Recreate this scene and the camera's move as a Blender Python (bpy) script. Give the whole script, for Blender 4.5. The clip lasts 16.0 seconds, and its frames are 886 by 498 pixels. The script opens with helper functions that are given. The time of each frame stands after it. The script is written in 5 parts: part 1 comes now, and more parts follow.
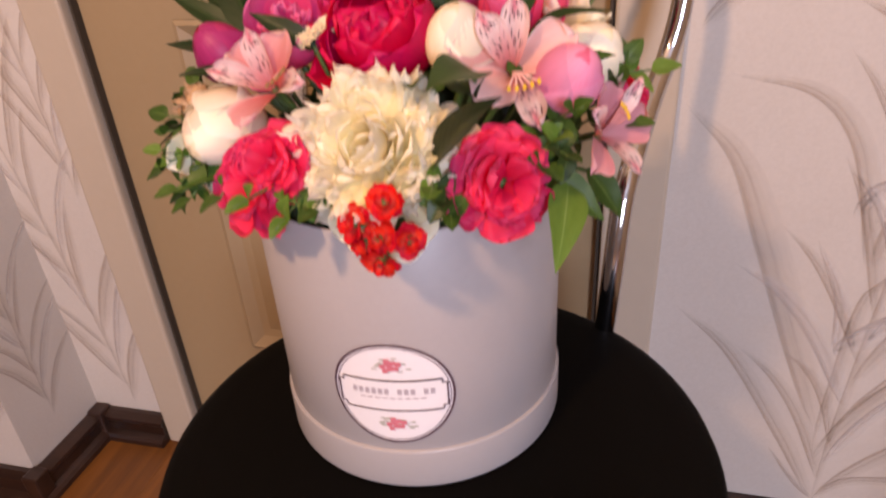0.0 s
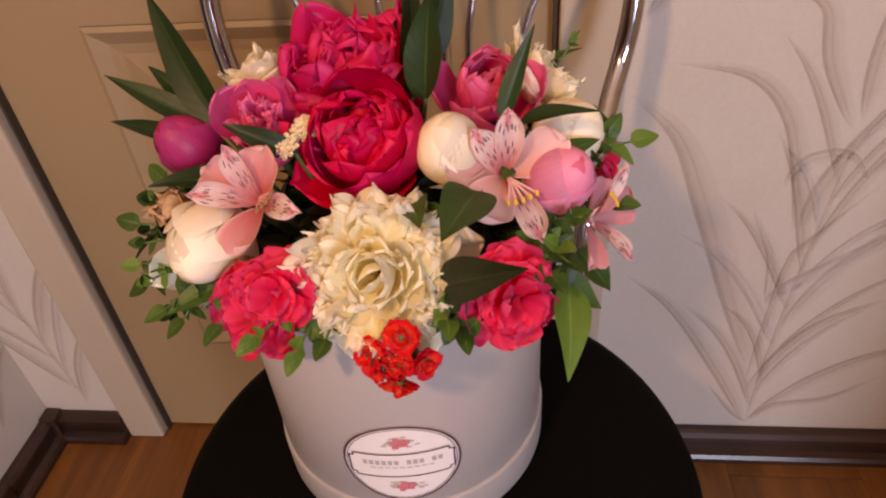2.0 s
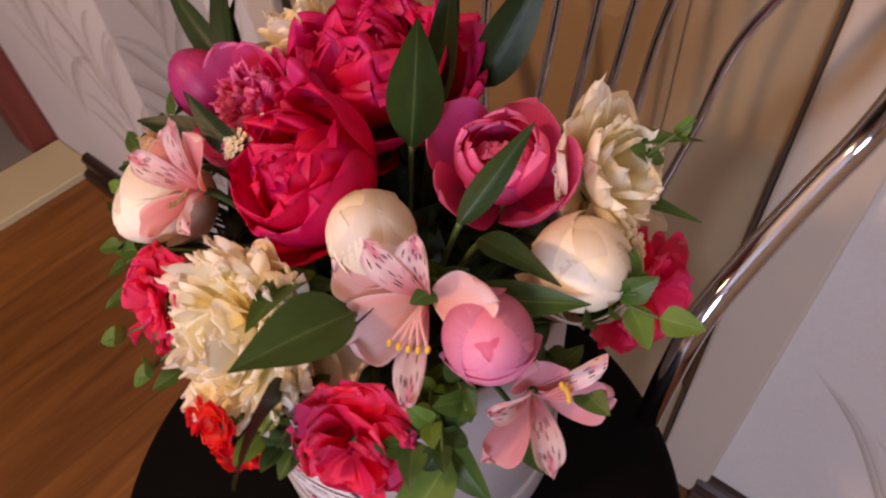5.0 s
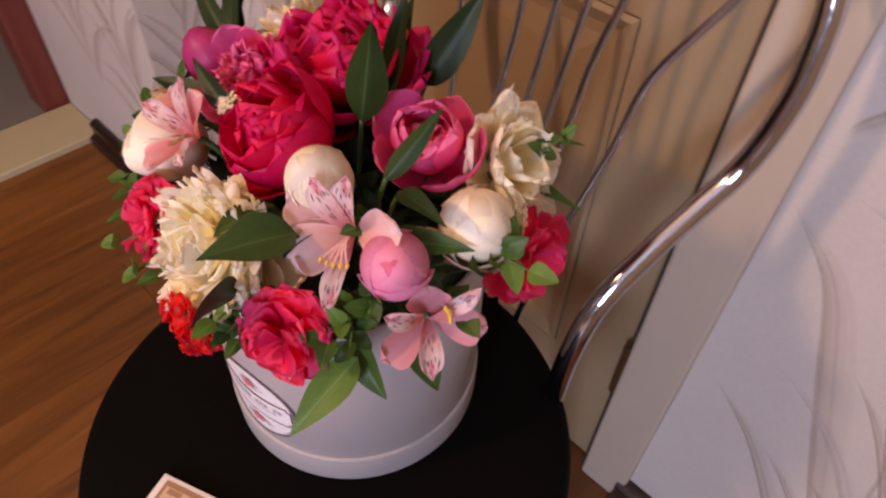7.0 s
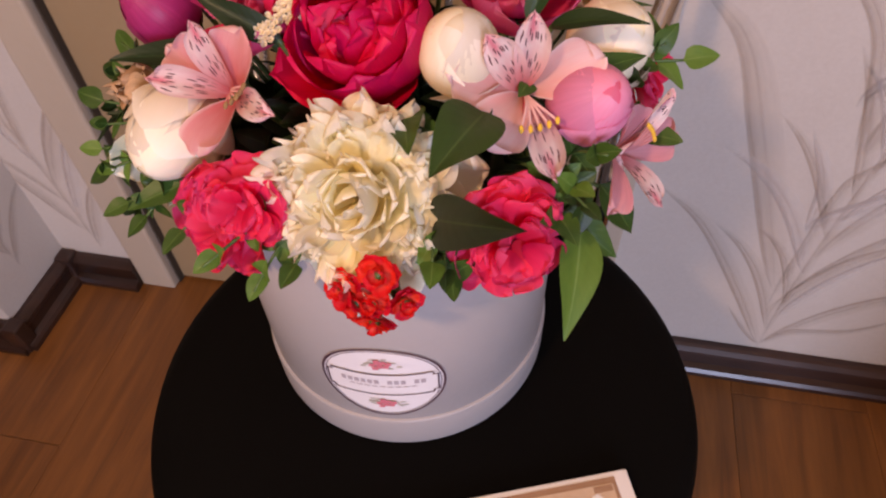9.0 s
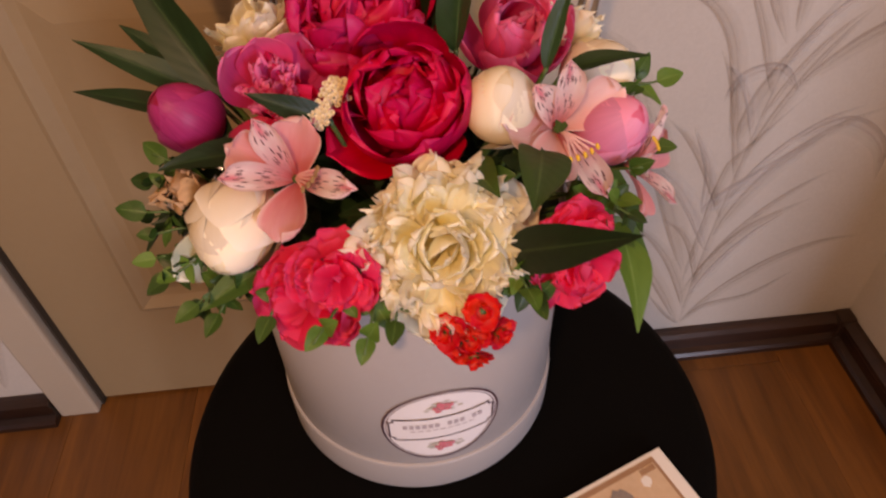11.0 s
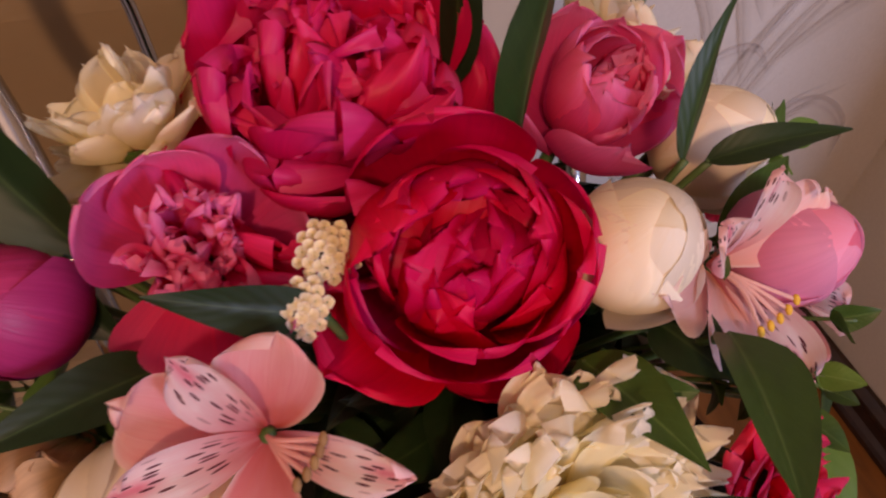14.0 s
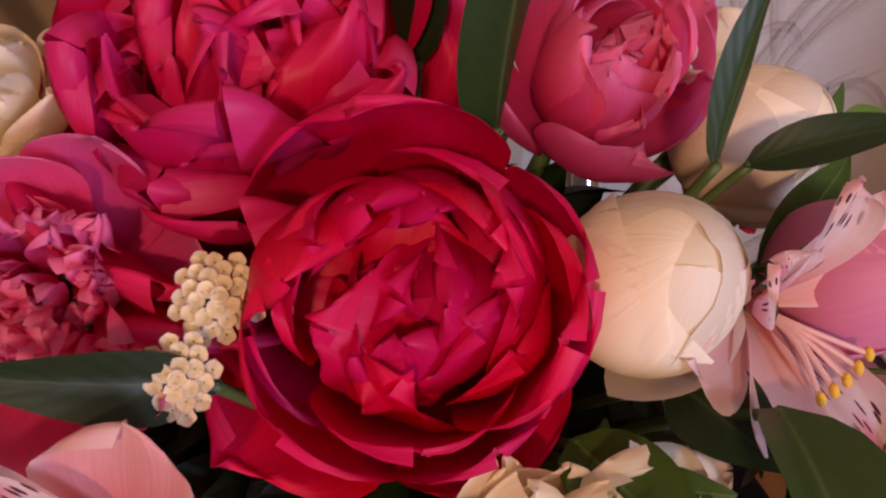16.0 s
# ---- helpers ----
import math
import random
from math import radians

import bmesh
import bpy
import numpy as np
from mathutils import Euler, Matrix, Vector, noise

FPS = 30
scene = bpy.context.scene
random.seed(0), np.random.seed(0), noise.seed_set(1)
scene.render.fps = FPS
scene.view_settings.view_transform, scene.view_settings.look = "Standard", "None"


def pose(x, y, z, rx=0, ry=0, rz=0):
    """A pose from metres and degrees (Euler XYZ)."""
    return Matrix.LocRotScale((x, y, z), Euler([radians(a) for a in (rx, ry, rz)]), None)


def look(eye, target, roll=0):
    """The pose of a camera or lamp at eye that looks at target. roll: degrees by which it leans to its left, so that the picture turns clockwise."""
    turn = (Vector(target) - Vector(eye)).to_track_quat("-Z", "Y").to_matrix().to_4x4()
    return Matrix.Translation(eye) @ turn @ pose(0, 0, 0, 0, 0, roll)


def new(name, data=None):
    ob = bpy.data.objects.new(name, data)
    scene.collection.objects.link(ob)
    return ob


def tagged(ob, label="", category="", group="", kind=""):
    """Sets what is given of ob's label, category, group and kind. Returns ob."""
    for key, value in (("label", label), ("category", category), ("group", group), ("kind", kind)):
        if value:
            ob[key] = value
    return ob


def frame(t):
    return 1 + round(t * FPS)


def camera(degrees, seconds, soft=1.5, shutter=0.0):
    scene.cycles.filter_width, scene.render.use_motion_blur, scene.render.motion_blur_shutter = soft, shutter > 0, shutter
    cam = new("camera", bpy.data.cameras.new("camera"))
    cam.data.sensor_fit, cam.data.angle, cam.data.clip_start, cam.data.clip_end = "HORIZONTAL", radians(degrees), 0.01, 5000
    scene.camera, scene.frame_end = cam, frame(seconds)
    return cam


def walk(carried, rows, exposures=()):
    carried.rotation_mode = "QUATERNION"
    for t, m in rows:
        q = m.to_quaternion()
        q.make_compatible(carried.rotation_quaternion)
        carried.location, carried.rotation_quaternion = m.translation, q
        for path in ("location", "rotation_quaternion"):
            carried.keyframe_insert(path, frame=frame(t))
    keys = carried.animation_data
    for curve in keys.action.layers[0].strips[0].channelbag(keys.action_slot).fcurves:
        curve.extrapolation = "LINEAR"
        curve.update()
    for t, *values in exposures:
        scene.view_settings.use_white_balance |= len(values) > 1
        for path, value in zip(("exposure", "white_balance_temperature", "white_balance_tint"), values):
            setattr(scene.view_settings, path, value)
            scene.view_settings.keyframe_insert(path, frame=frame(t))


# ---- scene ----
cam = camera(66.5, 16.0, soft=2.2, shutter=0.4)
EXPOSURES = [(0, 0.36, 8200, 33), (1.5, 0.12, 8700, 33), (2, 0.02, 8700, 33), (3, 0.02, 9000, 33), (4.2, 0.08, 8200, 34), (6.4, 0.04, 7200, 37), (7, 0.1, 7400, 36), (7.5, 0.2, 7400, 36), (8.7, 0.14, 7300, 34), (11, -0.14, 8500, 32), (12.5, -0.3, 7800, 35), (16, -0.25, 7100, 40)]
PATH = [
    (0, (0.132, -0.403, 0.842), (-0.329, 1.274, -0.145), -3.8),
    (0.5, (0.129, -0.391, 0.935), (-0.294, 1.206, -0.192), -4.5),
    (0.8, (0.1205, -0.381, 0.9535), (-0.254, 1.170, -0.252), -5.2),
    (1, (0.117, -0.379, 0.951), (-0.228, 1.148, -0.293), -5.8),
    (1.5, (0.095, -0.366, 0.947), (-0.178, 1.192, -0.278), -4.8),
    (2, (0.085, -0.355, 0.937), (-0.131, 1.202, -0.3), -5.1),
    (2.5, (0.074, -0.344, 0.941), (-0.14, 1.188, -0.328), -5.8),
    (3, (0.079, -0.308, 0.935), (-0.228, 1.1, -0.452), -5.5),
    (3.5, (0.129, -0.256, 0.943), (-0.339, 1.029, -0.517), -7.7),
    (4, (0.156, -0.224, 0.957), (-0.434, 0.942, -0.557), -7.4),
    (4.2, (0.156, -0.208, 0.953), (-0.486, 0.915, -0.574), -7.2),
    (6.3, (0.277, -0.140, 0.977), (-0.890, 0.580, -0.480), -2.0),
    (6.5, (0.273, -0.153, 0.988), (-0.875, 0.631, -0.45), -1.5),
    (7, (0.276, -0.198, 0.995), (-0.643, 0.808, -0.469), 3.0),
    (7.5, (0.239, -0.243, 0.997), (-0.532, 0.918, -0.437), -0.9),
    (8, (0.204, -0.262, 0.98), (-0.402, 0.981, -0.465), 0.3),
    (8.5, (0.139, -0.279, 0.934), (-0.322, 0.956, -0.57), -3.1),
    (8.7, (0.119, -0.286, 0.926), (-0.268, 0.95, -0.598), -3.0),
    (10.8, (0.0074, -0.3347, 0.9424), (0.1069, 1.0670, -0.4808), -2.05),
    (11, (-0.0022, -0.3261, 0.9471), (0.1078, 1.0721, -0.4787), -2.26),
    (11.5, (-0.0263, -0.2790, 0.9443), (0.1903, 1.0908, -0.4969), -0.77),
    (12, (-0.0566, -0.2353, 0.9277), (0.2217, 1.1116, -0.5243), 0.70),
    (12.5, (-0.0750, -0.2032, 0.9163), (0.2543, 1.1228, -0.5442), 2.16),
    (13, (-0.0746, -0.1762, 0.9060), (0.3334, 1.0790, -0.5967), 3.52),
    (13.5, (-0.0598, -0.1573, 0.9017), (0.3760, 1.0761, -0.6112), 3.34),
    (14, (-0.0386, -0.1459, 0.8943), (0.4088, 1.0877, -0.6150), 3.28),
    (14.5, (-0.0243, -0.1348, 0.8814), (0.4063, 1.0909, -0.6392), 2.99),
    (15, (-0.0180, -0.1247, 0.8703), (0.3914, 1.1134, -0.6462), 2.35),
    (15.5, (-0.0160, -0.1197, 0.8683), (0.3669, 1.1278, -0.6474), 1.78),
    (16, (-0.0114, -0.1138, 0.8656), (0.3703, 1.1100, -0.6695), 1.33),
]
walk(cam, [(t, look(eye, target, roll)) for t, eye, target, roll in PATH], EXPOSURES)

# ---------------- light ----------------
world = bpy.data.worlds.new("world")
scene.world = world
world.use_nodes = True
world.node_tree.nodes["Background"].inputs[0].default_value = (0.5, 0.6, 0.8, 1)
world.node_tree.nodes["Background"].inputs[1].default_value = 0.02


def lamp(name, kind, place, target, energy, colour, size, size_y=None):
    data = bpy.data.lights.new(name, kind)
    data.energy, data.color = energy, colour
    if kind == "AREA":
        data.shape, data.size, data.size_y = "RECTANGLE", size, size_y or size
    else:
        data.shadow_soft_size = size
    ob = new(name, data)
    ob.matrix_world = look(place, target)
    return ob


lamp("ceiling_bulb", "POINT", (-0.38, -1.00, 1.66), (0, 0, 0), 43, (1.0, 0.69, 0.41), 0.05)
lamp("window_daylight", "AREA", (1.25, -2.93, 1.55), (0.2, 0.2, 0.7), 84, (0.52, 0.70, 1.0), 0.6, 1.2)


# ---------------- materials ----------------
def graph(name):
    m = bpy.data.materials.new(name)
    m.use_nodes = True
    t = m.node_tree
    return m, t, t.nodes["Principled BSDF"]


def node(t, kind, **values):
    n = t.nodes.new(kind)
    for key, value in values.items():
        if key in n.inputs:
            n.inputs[key].default_value = value
        else:
            setattr(n, key, value)
    return n


def ramp(t, source, stops):
    r = t.nodes.new("ShaderNodeValToRGB")
    e = r.color_ramp.elements
    while len(e) < len(stops):
        e.new(0.5)
    for k, (p, c) in enumerate(stops):
        e[k].position, e[k].color = p, (*c, 1) if len(c) == 3 else c
    t.links.new(source, r.inputs["Fac"])
    return r.outputs["Color"]


def blend(t, fac, a, b, mode="MIX"):
    m = t.nodes.new("ShaderNodeMix")
    m.data_type, m.blend_type = "RGBA", mode
    for value, slot in ((fac, 0), (a, 6), (b, 7)):
        if isinstance(value, (int, float)):
            m.inputs[slot].default_value = value
        elif isinstance(value, tuple):
            m.inputs[slot].default_value = (*value, 1)
        else:
            t.links.new(value, m.inputs[slot])
    return m.outputs[2]


def maths(t, op, a, b=0.0, c=None):
    m = t.nodes.new("ShaderNodeMath")
    m.operation = op
    for k, value in enumerate((a, b) if c is None else (a, b, c)):
        if isinstance(value, (int, float)):
            m.inputs[k].default_value = value
        else:
            t.links.new(value, m.inputs[k])
    return m.outputs[0]


def noise_tex(t, scale, detail=4, stretch=None, coord="Object", rough=0.55):
    co = t.nodes.new("ShaderNodeTexCoord")
    n = node(t, "ShaderNodeTexNoise", Scale=scale, Detail=detail, Roughness=rough)
    if stretch:
        mp = node(t, "ShaderNodeMapping", Scale=stretch)
        t.links.new(co.outputs[coord], mp.inputs["Vector"])
        t.links.new(mp.outputs[0], n.inputs["Vector"])
    else:
        t.links.new(co.outputs[coord], n.inputs["Vector"])
    return n.outputs["Fac"]


def bump(t, b, height, strength=0.2, distance=0.001):
    n = node(t, "ShaderNodeBump", Strength=strength, Distance=distance)
    t.links.new(height, n.inputs["Height"])
    t.links.new(n.outputs[0], b.inputs["Normal"])


def surface(name, low, high, rough=0.5, scale=8, fine=120, metal=0.0, bumpy=0.15, stretch=None, coat=0.0, spec=0.5):
    m, t, b = graph(name)
    big, small = noise_tex(t, scale, 4, stretch), noise_tex(t, fine, 5, stretch)
    col = blend(t, maths(t, "MULTIPLY_ADD", small, 0.5, maths(t, "MULTIPLY", big, 0.5)), low, high)
    t.links.new(col, b.inputs["Base Color"])
    b.inputs["Metallic"].default_value = metal
    b.inputs["Coat Weight"].default_value = coat
    b.inputs["Specular IOR Level"].default_value = spec
    t.links.new(maths(t, "MULTIPLY_ADD", small, 0.2, rough - 0.1), b.inputs["Roughness"])
    bump(t, b, small, bumpy)
    return m


def uv_split(t):
    co = t.nodes.new("ShaderNodeTexCoord")
    s = t.nodes.new("ShaderNodeSeparateXYZ")
    t.links.new(co.outputs["UV"], s.inputs[0])
    return co, s.outputs["X"], s.outputs["Y"]


def petal_material(name, base, mid, tip, rough=0.5, streak=0.35, thin=0.3, dashes=None, edge=None, streak_colour=None):
    """Petals: colour runs from base to tip, fine veins along the length, light shines through."""
    m, t, b = graph(name)
    co, u, v = uv_split(t)
    soft = noise_tex(t, 3.0, 3, (1, 1, 1), "UV")
    along = maths(t, "MULTIPLY_ADD", soft, 0.3, maths(t, "SUBTRACT", v, 0.15))
    col = ramp(t, along, [(0.0, base), (0.45, mid), (1.0, tip)])
    vein = noise_tex(t, 1.0, 3, (38, 1.6, 1), "UV")
    veins = ramp(t, vein, [(0.35, (0, 0, 0)), (0.7, (1, 1, 1))])
    dark = streak_colour or tuple(c * 0.55 for c in mid)
    col = blend(t, maths(t, "MULTIPLY", veins, streak), col, dark)
    info = t.nodes.new("ShaderNodeObjectInfo")
    hsv = node(t, "ShaderNodeHueSaturation")
    t.links.new(col, hsv.inputs["Color"])
    t.links.new(maths(t, "MULTIPLY_ADD", info.outputs["Random"], 0.3, 0.85), hsv.inputs["Value"])
    t.links.new(maths(t, "MULTIPLY_ADD", info.outputs["Random"], 0.014, 0.493), hsv.inputs["Hue"])
    col = hsv.outputs["Color"]
    if edge:
        side = maths(t, "ABSOLUTE", maths(t, "SUBTRACT", u, 0.5))
        rim = ramp(t, maths(t, "MAXIMUM", maths(t, "MULTIPLY", side, 2.0), v), [(0.82, (0, 0, 0)), (1.0, (1, 1, 1))])
        col = blend(t, maths(t, "MULTIPLY", rim, 0.7), col, edge)
    if dashes:
        mp = node(t, "ShaderNodeMapping", Scale=(11, 4.4, 1))
        t.links.new(co.outputs["UV"], mp.inputs["Vector"])
        vo = node(t, "ShaderNodeTexVoronoi", Scale=1.0, Randomness=0.75)
        vo.voronoi_dimensions = "2D"
        t.links.new(mp.outputs[0], vo.inputs["Vector"])
        spot = ramp(t, vo.outputs["Distance"], [(0.17, (1, 1, 1)), (0.23, (0, 0, 0))])
        zone = ramp(t, v, [(0.12, (0, 0, 0)), (0.2, (1, 1, 1)), (0.82, (1, 1, 1)), (0.9, (0, 0, 0))])
        side = ramp(t, maths(t, "ABSOLUTE", maths(t, "SUBTRACT", u, 0.5)), [(0.33, (1, 1, 1)), (0.4, (0, 0, 0))])
        blush_v = ramp(t, v, [(0.42, (0, 0, 0)), (0.6, (1, 1, 1)), (0.8, (0.8, 0.8, 0.8)), (0.95, (0, 0, 0))])
        blush_u = ramp(t, maths(t, "ABSOLUTE", maths(t, "SUBTRACT", u, 0.5)), [(0.02, (0.75, 0.75, 0.75)), (0.2, (0, 0, 0))])
        col = blend(t, maths(t, "MULTIPLY", blush_v, blush_u), col, (0.80, 0.10, 0.20))
        col = blend(t, maths(t, "MULTIPLY", maths(t, "MULTIPLY", spot, zone), side), col, dashes)
    t.links.new(col, b.inputs["Base Color"])
    b.inputs["Roughness"].default_value = rough
    b.inputs["Specular IOR Level"].default_value = 0.3
    bump(t, b, vein, 0.35, 0.0006)
    tr = t.nodes.new("ShaderNodeBsdfTranslucent")
    t.links.new(col, tr.inputs["Color"])
    mix = node(t, "ShaderNodeMixShader", Fac=thin)
    t.links.new(b.outputs[0], mix.inputs[1])
    t.links.new(tr.outputs[0], mix.inputs[2])
    t.links.new(mix.outputs[0], t.nodes["Material Output"].inputs["Surface"])
    return m


def leaf_material(name, dark, light, vein, rough=0.42):
    m, t, b = graph(name)
    co, u, v = uv_split(t)
    side = maths(t, "ABSOLUTE", maths(t, "SUBTRACT", u, 0.5))
    patch = noise_tex(t, 4.0, 4, (1, 1, 1), "UV")
    info = t.nodes.new("ShaderNodeObjectInfo")
    mixf = maths(t, "MULTIPLY_ADD", info.outputs["Random"], 0.6, maths(t, "SUBTRACT", maths(t, "MULTIPLY", patch, 0.7), 0.15))
    col = blend(t, mixf, dark, light)
    rib = ramp(t, side, [(0.0, (1, 1, 1)), (0.035, (0, 0, 0))])
    sv = maths(t, "SINE", maths(t, "MULTIPLY", maths(t, "SUBTRACT", v, maths(t, "MULTIPLY", side, 0.5)), 55.0))
    ribs = ramp(t, sv, [(0.9, (0, 0, 0)), (1.0, (1, 1, 1))])
    col = blend(t, maths(t, "ADD", maths(t, "MULTIPLY", rib, 0.6), maths(t, "MULTIPLY", ribs, 0.05)), col, vein)
    t.links.new(col, b.inputs["Base Color"])
    b.inputs["Roughness"].default_value = rough
    b.inputs["Specular IOR Level"].default_value = 0.32
    bump(t, b, sv, 0.06, 0.0004)
    tr = t.nodes.new("ShaderNodeBsdfTranslucent")
    t.links.new(col, tr.inputs["Color"])
    mix = node(t, "ShaderNodeMixShader", Fac=0.2)
    t.links.new(b.outputs[0], mix.inputs[1])
    t.links.new(tr.outputs[0], mix.inputs[2])
    t.links.new(mix.outputs[0], t.nodes["Material Output"].inputs["Surface"])
    return m


def wood_material(name, low, high, rough, axis):
    m, t, b = graph(name)
    info = t.nodes.new("ShaderNodeObjectInfo")
    co = t.nodes.new("ShaderNodeTexCoord")
    off = t.nodes.new("ShaderNodeVectorMath")
    off.operation = "ADD"
    t.links.new(co.outputs["Object"], off.inputs[0])
    t.links.new(maths(t, "MULTIPLY", info.outputs["Random"], 40.0), off.inputs[1])
    st = [14, 14, 14]
    st[axis] = 1.1
    mp = node(t, "ShaderNodeMapping", Scale=tuple(st))
    t.links.new(off.outputs[0], mp.inputs["Vector"])
    g = node(t, "ShaderNodeTexNoise", Scale=3.0, Detail=8.0, Roughness=0.62, Distortion=0.6)
    t.links.new(mp.outputs[0], g.inputs["Vector"])
    k = node(t, "ShaderNodeTexNoise", Scale=0.35, Detail=3.0)
    t.links.new(mp.outputs[0], k.inputs["Vector"])
    f = maths(t, "MULTIPLY_ADD", g.outputs["Fac"], 0.7, maths(t, "MULTIPLY", k.outputs["Fac"], 0.3))
    col = ramp(t, f, [(0.3, low), (0.7, high)])
    hsv = node(t, "ShaderNodeHueSaturation")
    t.links.new(col, hsv.inputs["Color"])
    t.links.new(maths(t, "MULTIPLY_ADD", info.outputs["Random"], 0.3, 0.85), hsv.inputs["Value"])
    t.links.new(hsv.outputs["Color"], b.inputs["Base Color"])
    t.links.new(maths(t, "MULTIPLY_ADD", g.outputs["Fac"], 0.2, rough), b.inputs["Roughness"])
    bump(t, b, g.outputs["Fac"], 0.12, 0.0006)
    return m


def print_material(name, pale, deep, strength=1.0):
    """Printed blades on wallpaper: brush strokes along the blade, fading out across it."""
    m, t, b = graph(name)
    co, u, v = uv_split(t)
    stroke = noise_tex(t, 1.0, 4, (9, 0.9, 1), "UV")
    info = t.nodes.new("ShaderNodeObjectInfo")
    shade = maths(t, "MULTIPLY_ADD", stroke, 0.9, maths(t, "SUBTRACT", maths(t, "MULTIPLY", u, 0.75), 0.4))
    col = ramp(t, shade, [(0.1, pale), (0.85, deep)])
    t.links.new(col, b.inputs["Base Color"])
    b.inputs["Roughness"].default_value = 0.7
    a = ramp(t, shade, [(0.02, (0.08, 0.08, 0.08)), (0.45, (0.24, 0.24, 0.24)), (0.95, (0.55, 0.55, 0.55))])
    ends = ramp(t, v, [(0.0, (0.2, 0.2, 0.2)), (0.15, (1, 1, 1)), (0.8, (1, 1, 1)), (1.0, (0.1, 0.1, 0.1))])
    t.links.new(maths(t, "MULTIPLY", maths(t, "MULTIPLY", a, ends), strength), b.inputs["Alpha"])
    return m


M_wall = surface("wallpaper", (0.43, 0.385, 0.33), (0.61, 0.565, 0.505), 0.68, 5, 260, bumpy=0.2)
M_print = print_material("wallpaper_print", (0.52, 0.42, 0.34), (0.36, 0.25, 0.17), 0.65)
M_rib = print_material("wallpaper_rib", (0.46, 0.36, 0.28), (0.38, 0.27, 0.19), 0.24)
M_print_light = print_material("wallpaper_print_light", (0.80, 0.78, 0.76), (0.50, 0.44, 0.40))
# for walls out of view: darkened to cut bounce light and dim the chrome
M_plain = surface("dark_unseen_plaster", (0.30, 0.26, 0.22), (0.37, 0.33, 0.28), 0.8, 4, 150)
M_ceil = surface("ceiling_paint", (0.55, 0.53, 0.50), (0.62, 0.60, 0.57), 0.85, 4, 150)
# The door's cream is darkened here to stand for a person's shadow across it.
M_door = surface("shaded_cream_door_paint", (0.285, 0.197, 0.104), (0.34, 0.245, 0.137), 0.42, 5, 90, bumpy=0.06)
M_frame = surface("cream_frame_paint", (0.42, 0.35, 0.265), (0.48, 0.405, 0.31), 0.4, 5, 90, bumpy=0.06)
M_floor = wood_material("laminate", (0.075, 0.024, 0.0045), (0.25, 0.092, 0.018), 0.33, 1)
M_base = wood_material("dark_skirting", (0.014, 0.006, 0.004), (0.045, 0.02, 0.013), 0.22, 0)
M_redwood = wood_material("red_brown_jamb", (0.10, 0.018, 0.012), (0.17, 0.035, 0.022), 0.35, 2)
M_sill = surface("threshold_paint", (0.42, 0.36, 0.20), (0.52, 0.45, 0.27), 0.55, 6, 80)
M_carpet = surface("grey_carpet", (0.13, 0.115, 0.095), (0.22, 0.2, 0.17), 0.95, 7, 300, bumpy=0.5)
M_gap = surface("dark_gap", (0.03, 0.02, 0.012), (0.05, 0.035, 0.02), 0.8, 20, 120)
M_brass = surface("bronze_hinge", (0.16, 0.1, 0.05), (0.26, 0.17, 0.09), 0.4, 30, 200, metal=0.9)
M_vinyl = surface("black_vinyl", (0.0022, 0.002, 0.0018), (0.005, 0.0045, 0.004), 0.6, 9, 420, bumpy=0.2, spec=0.03)
M_chrome = surface("chrome", (0.50, 0.50, 0.52), (0.58, 0.58, 0.60), 0.14, 12, 160, metal=1.0, bumpy=0.01)
M_rubber = surface("black_rubber", (0.01, 0.01, 0.01), (0.02, 0.02, 0.02), 0.7, 30, 200)
M_box = surface("white_card", (0.34, 0.317, 0.308), (0.39, 0.366, 0.357), 0.42, 7, 240, bumpy=0.08)
M_foam = surface("floral_foam", (0.012, 0.03, 0.01), (0.025, 0.055, 0.018), 0.95, 40, 300, bumpy=0.6)
M_sticker = surface("sticker_paper", (0.72, 0.69, 0.69), (0.77, 0.75, 0.75), 0.4, 20, 200, bumpy=0.03)
M_ink = surface("plum_ink", (0.055, 0.025, 0.035), (0.10, 0.05, 0.065), 0.5, 60, 400, bumpy=0.02)
M_inkpale = surface("grey_ink", (0.36, 0.31, 0.33), (0.46, 0.41, 0.43), 0.5, 60, 400, bumpy=0.02)
M_inkrose = surface("rose_ink", (0.55, 0.11, 0.15), (0.66, 0.24, 0.27), 0.5, 150, 500, bumpy=0.02)
M_inkgreen = surface("grey_green_ink", (0.36, 0.36, 0.30), (0.47, 0.46, 0.4), 0.5, 150, 500, bumpy=0.02)
M_cardbase = surface("card_white", (0.74, 0.71, 0.66), (0.8, 0.77, 0.72), 0.4, 20, 200, bumpy=0.03)
M_cardtan = surface("card_tan_print", (0.50, 0.33, 0.20), (0.68, 0.52, 0.36), 0.4, 45, 180, bumpy=0.02)
M_cardbrown = surface("card_brown_print", (0.28, 0.15, 0.08), (0.42, 0.25, 0.14), 0.4, 80, 300, bumpy=0.02)
M_cardgrey = surface("card_grey_print", (0.10, 0.09, 0.10), (0.40, 0.33, 0.27), 0.4, 150, 400, bumpy=0.02)
M_dark_cloth = surface("black_shoe_cloth", (0.006, 0.006, 0.009), (0.014, 0.014, 0.018), 0.8, 30, 300)

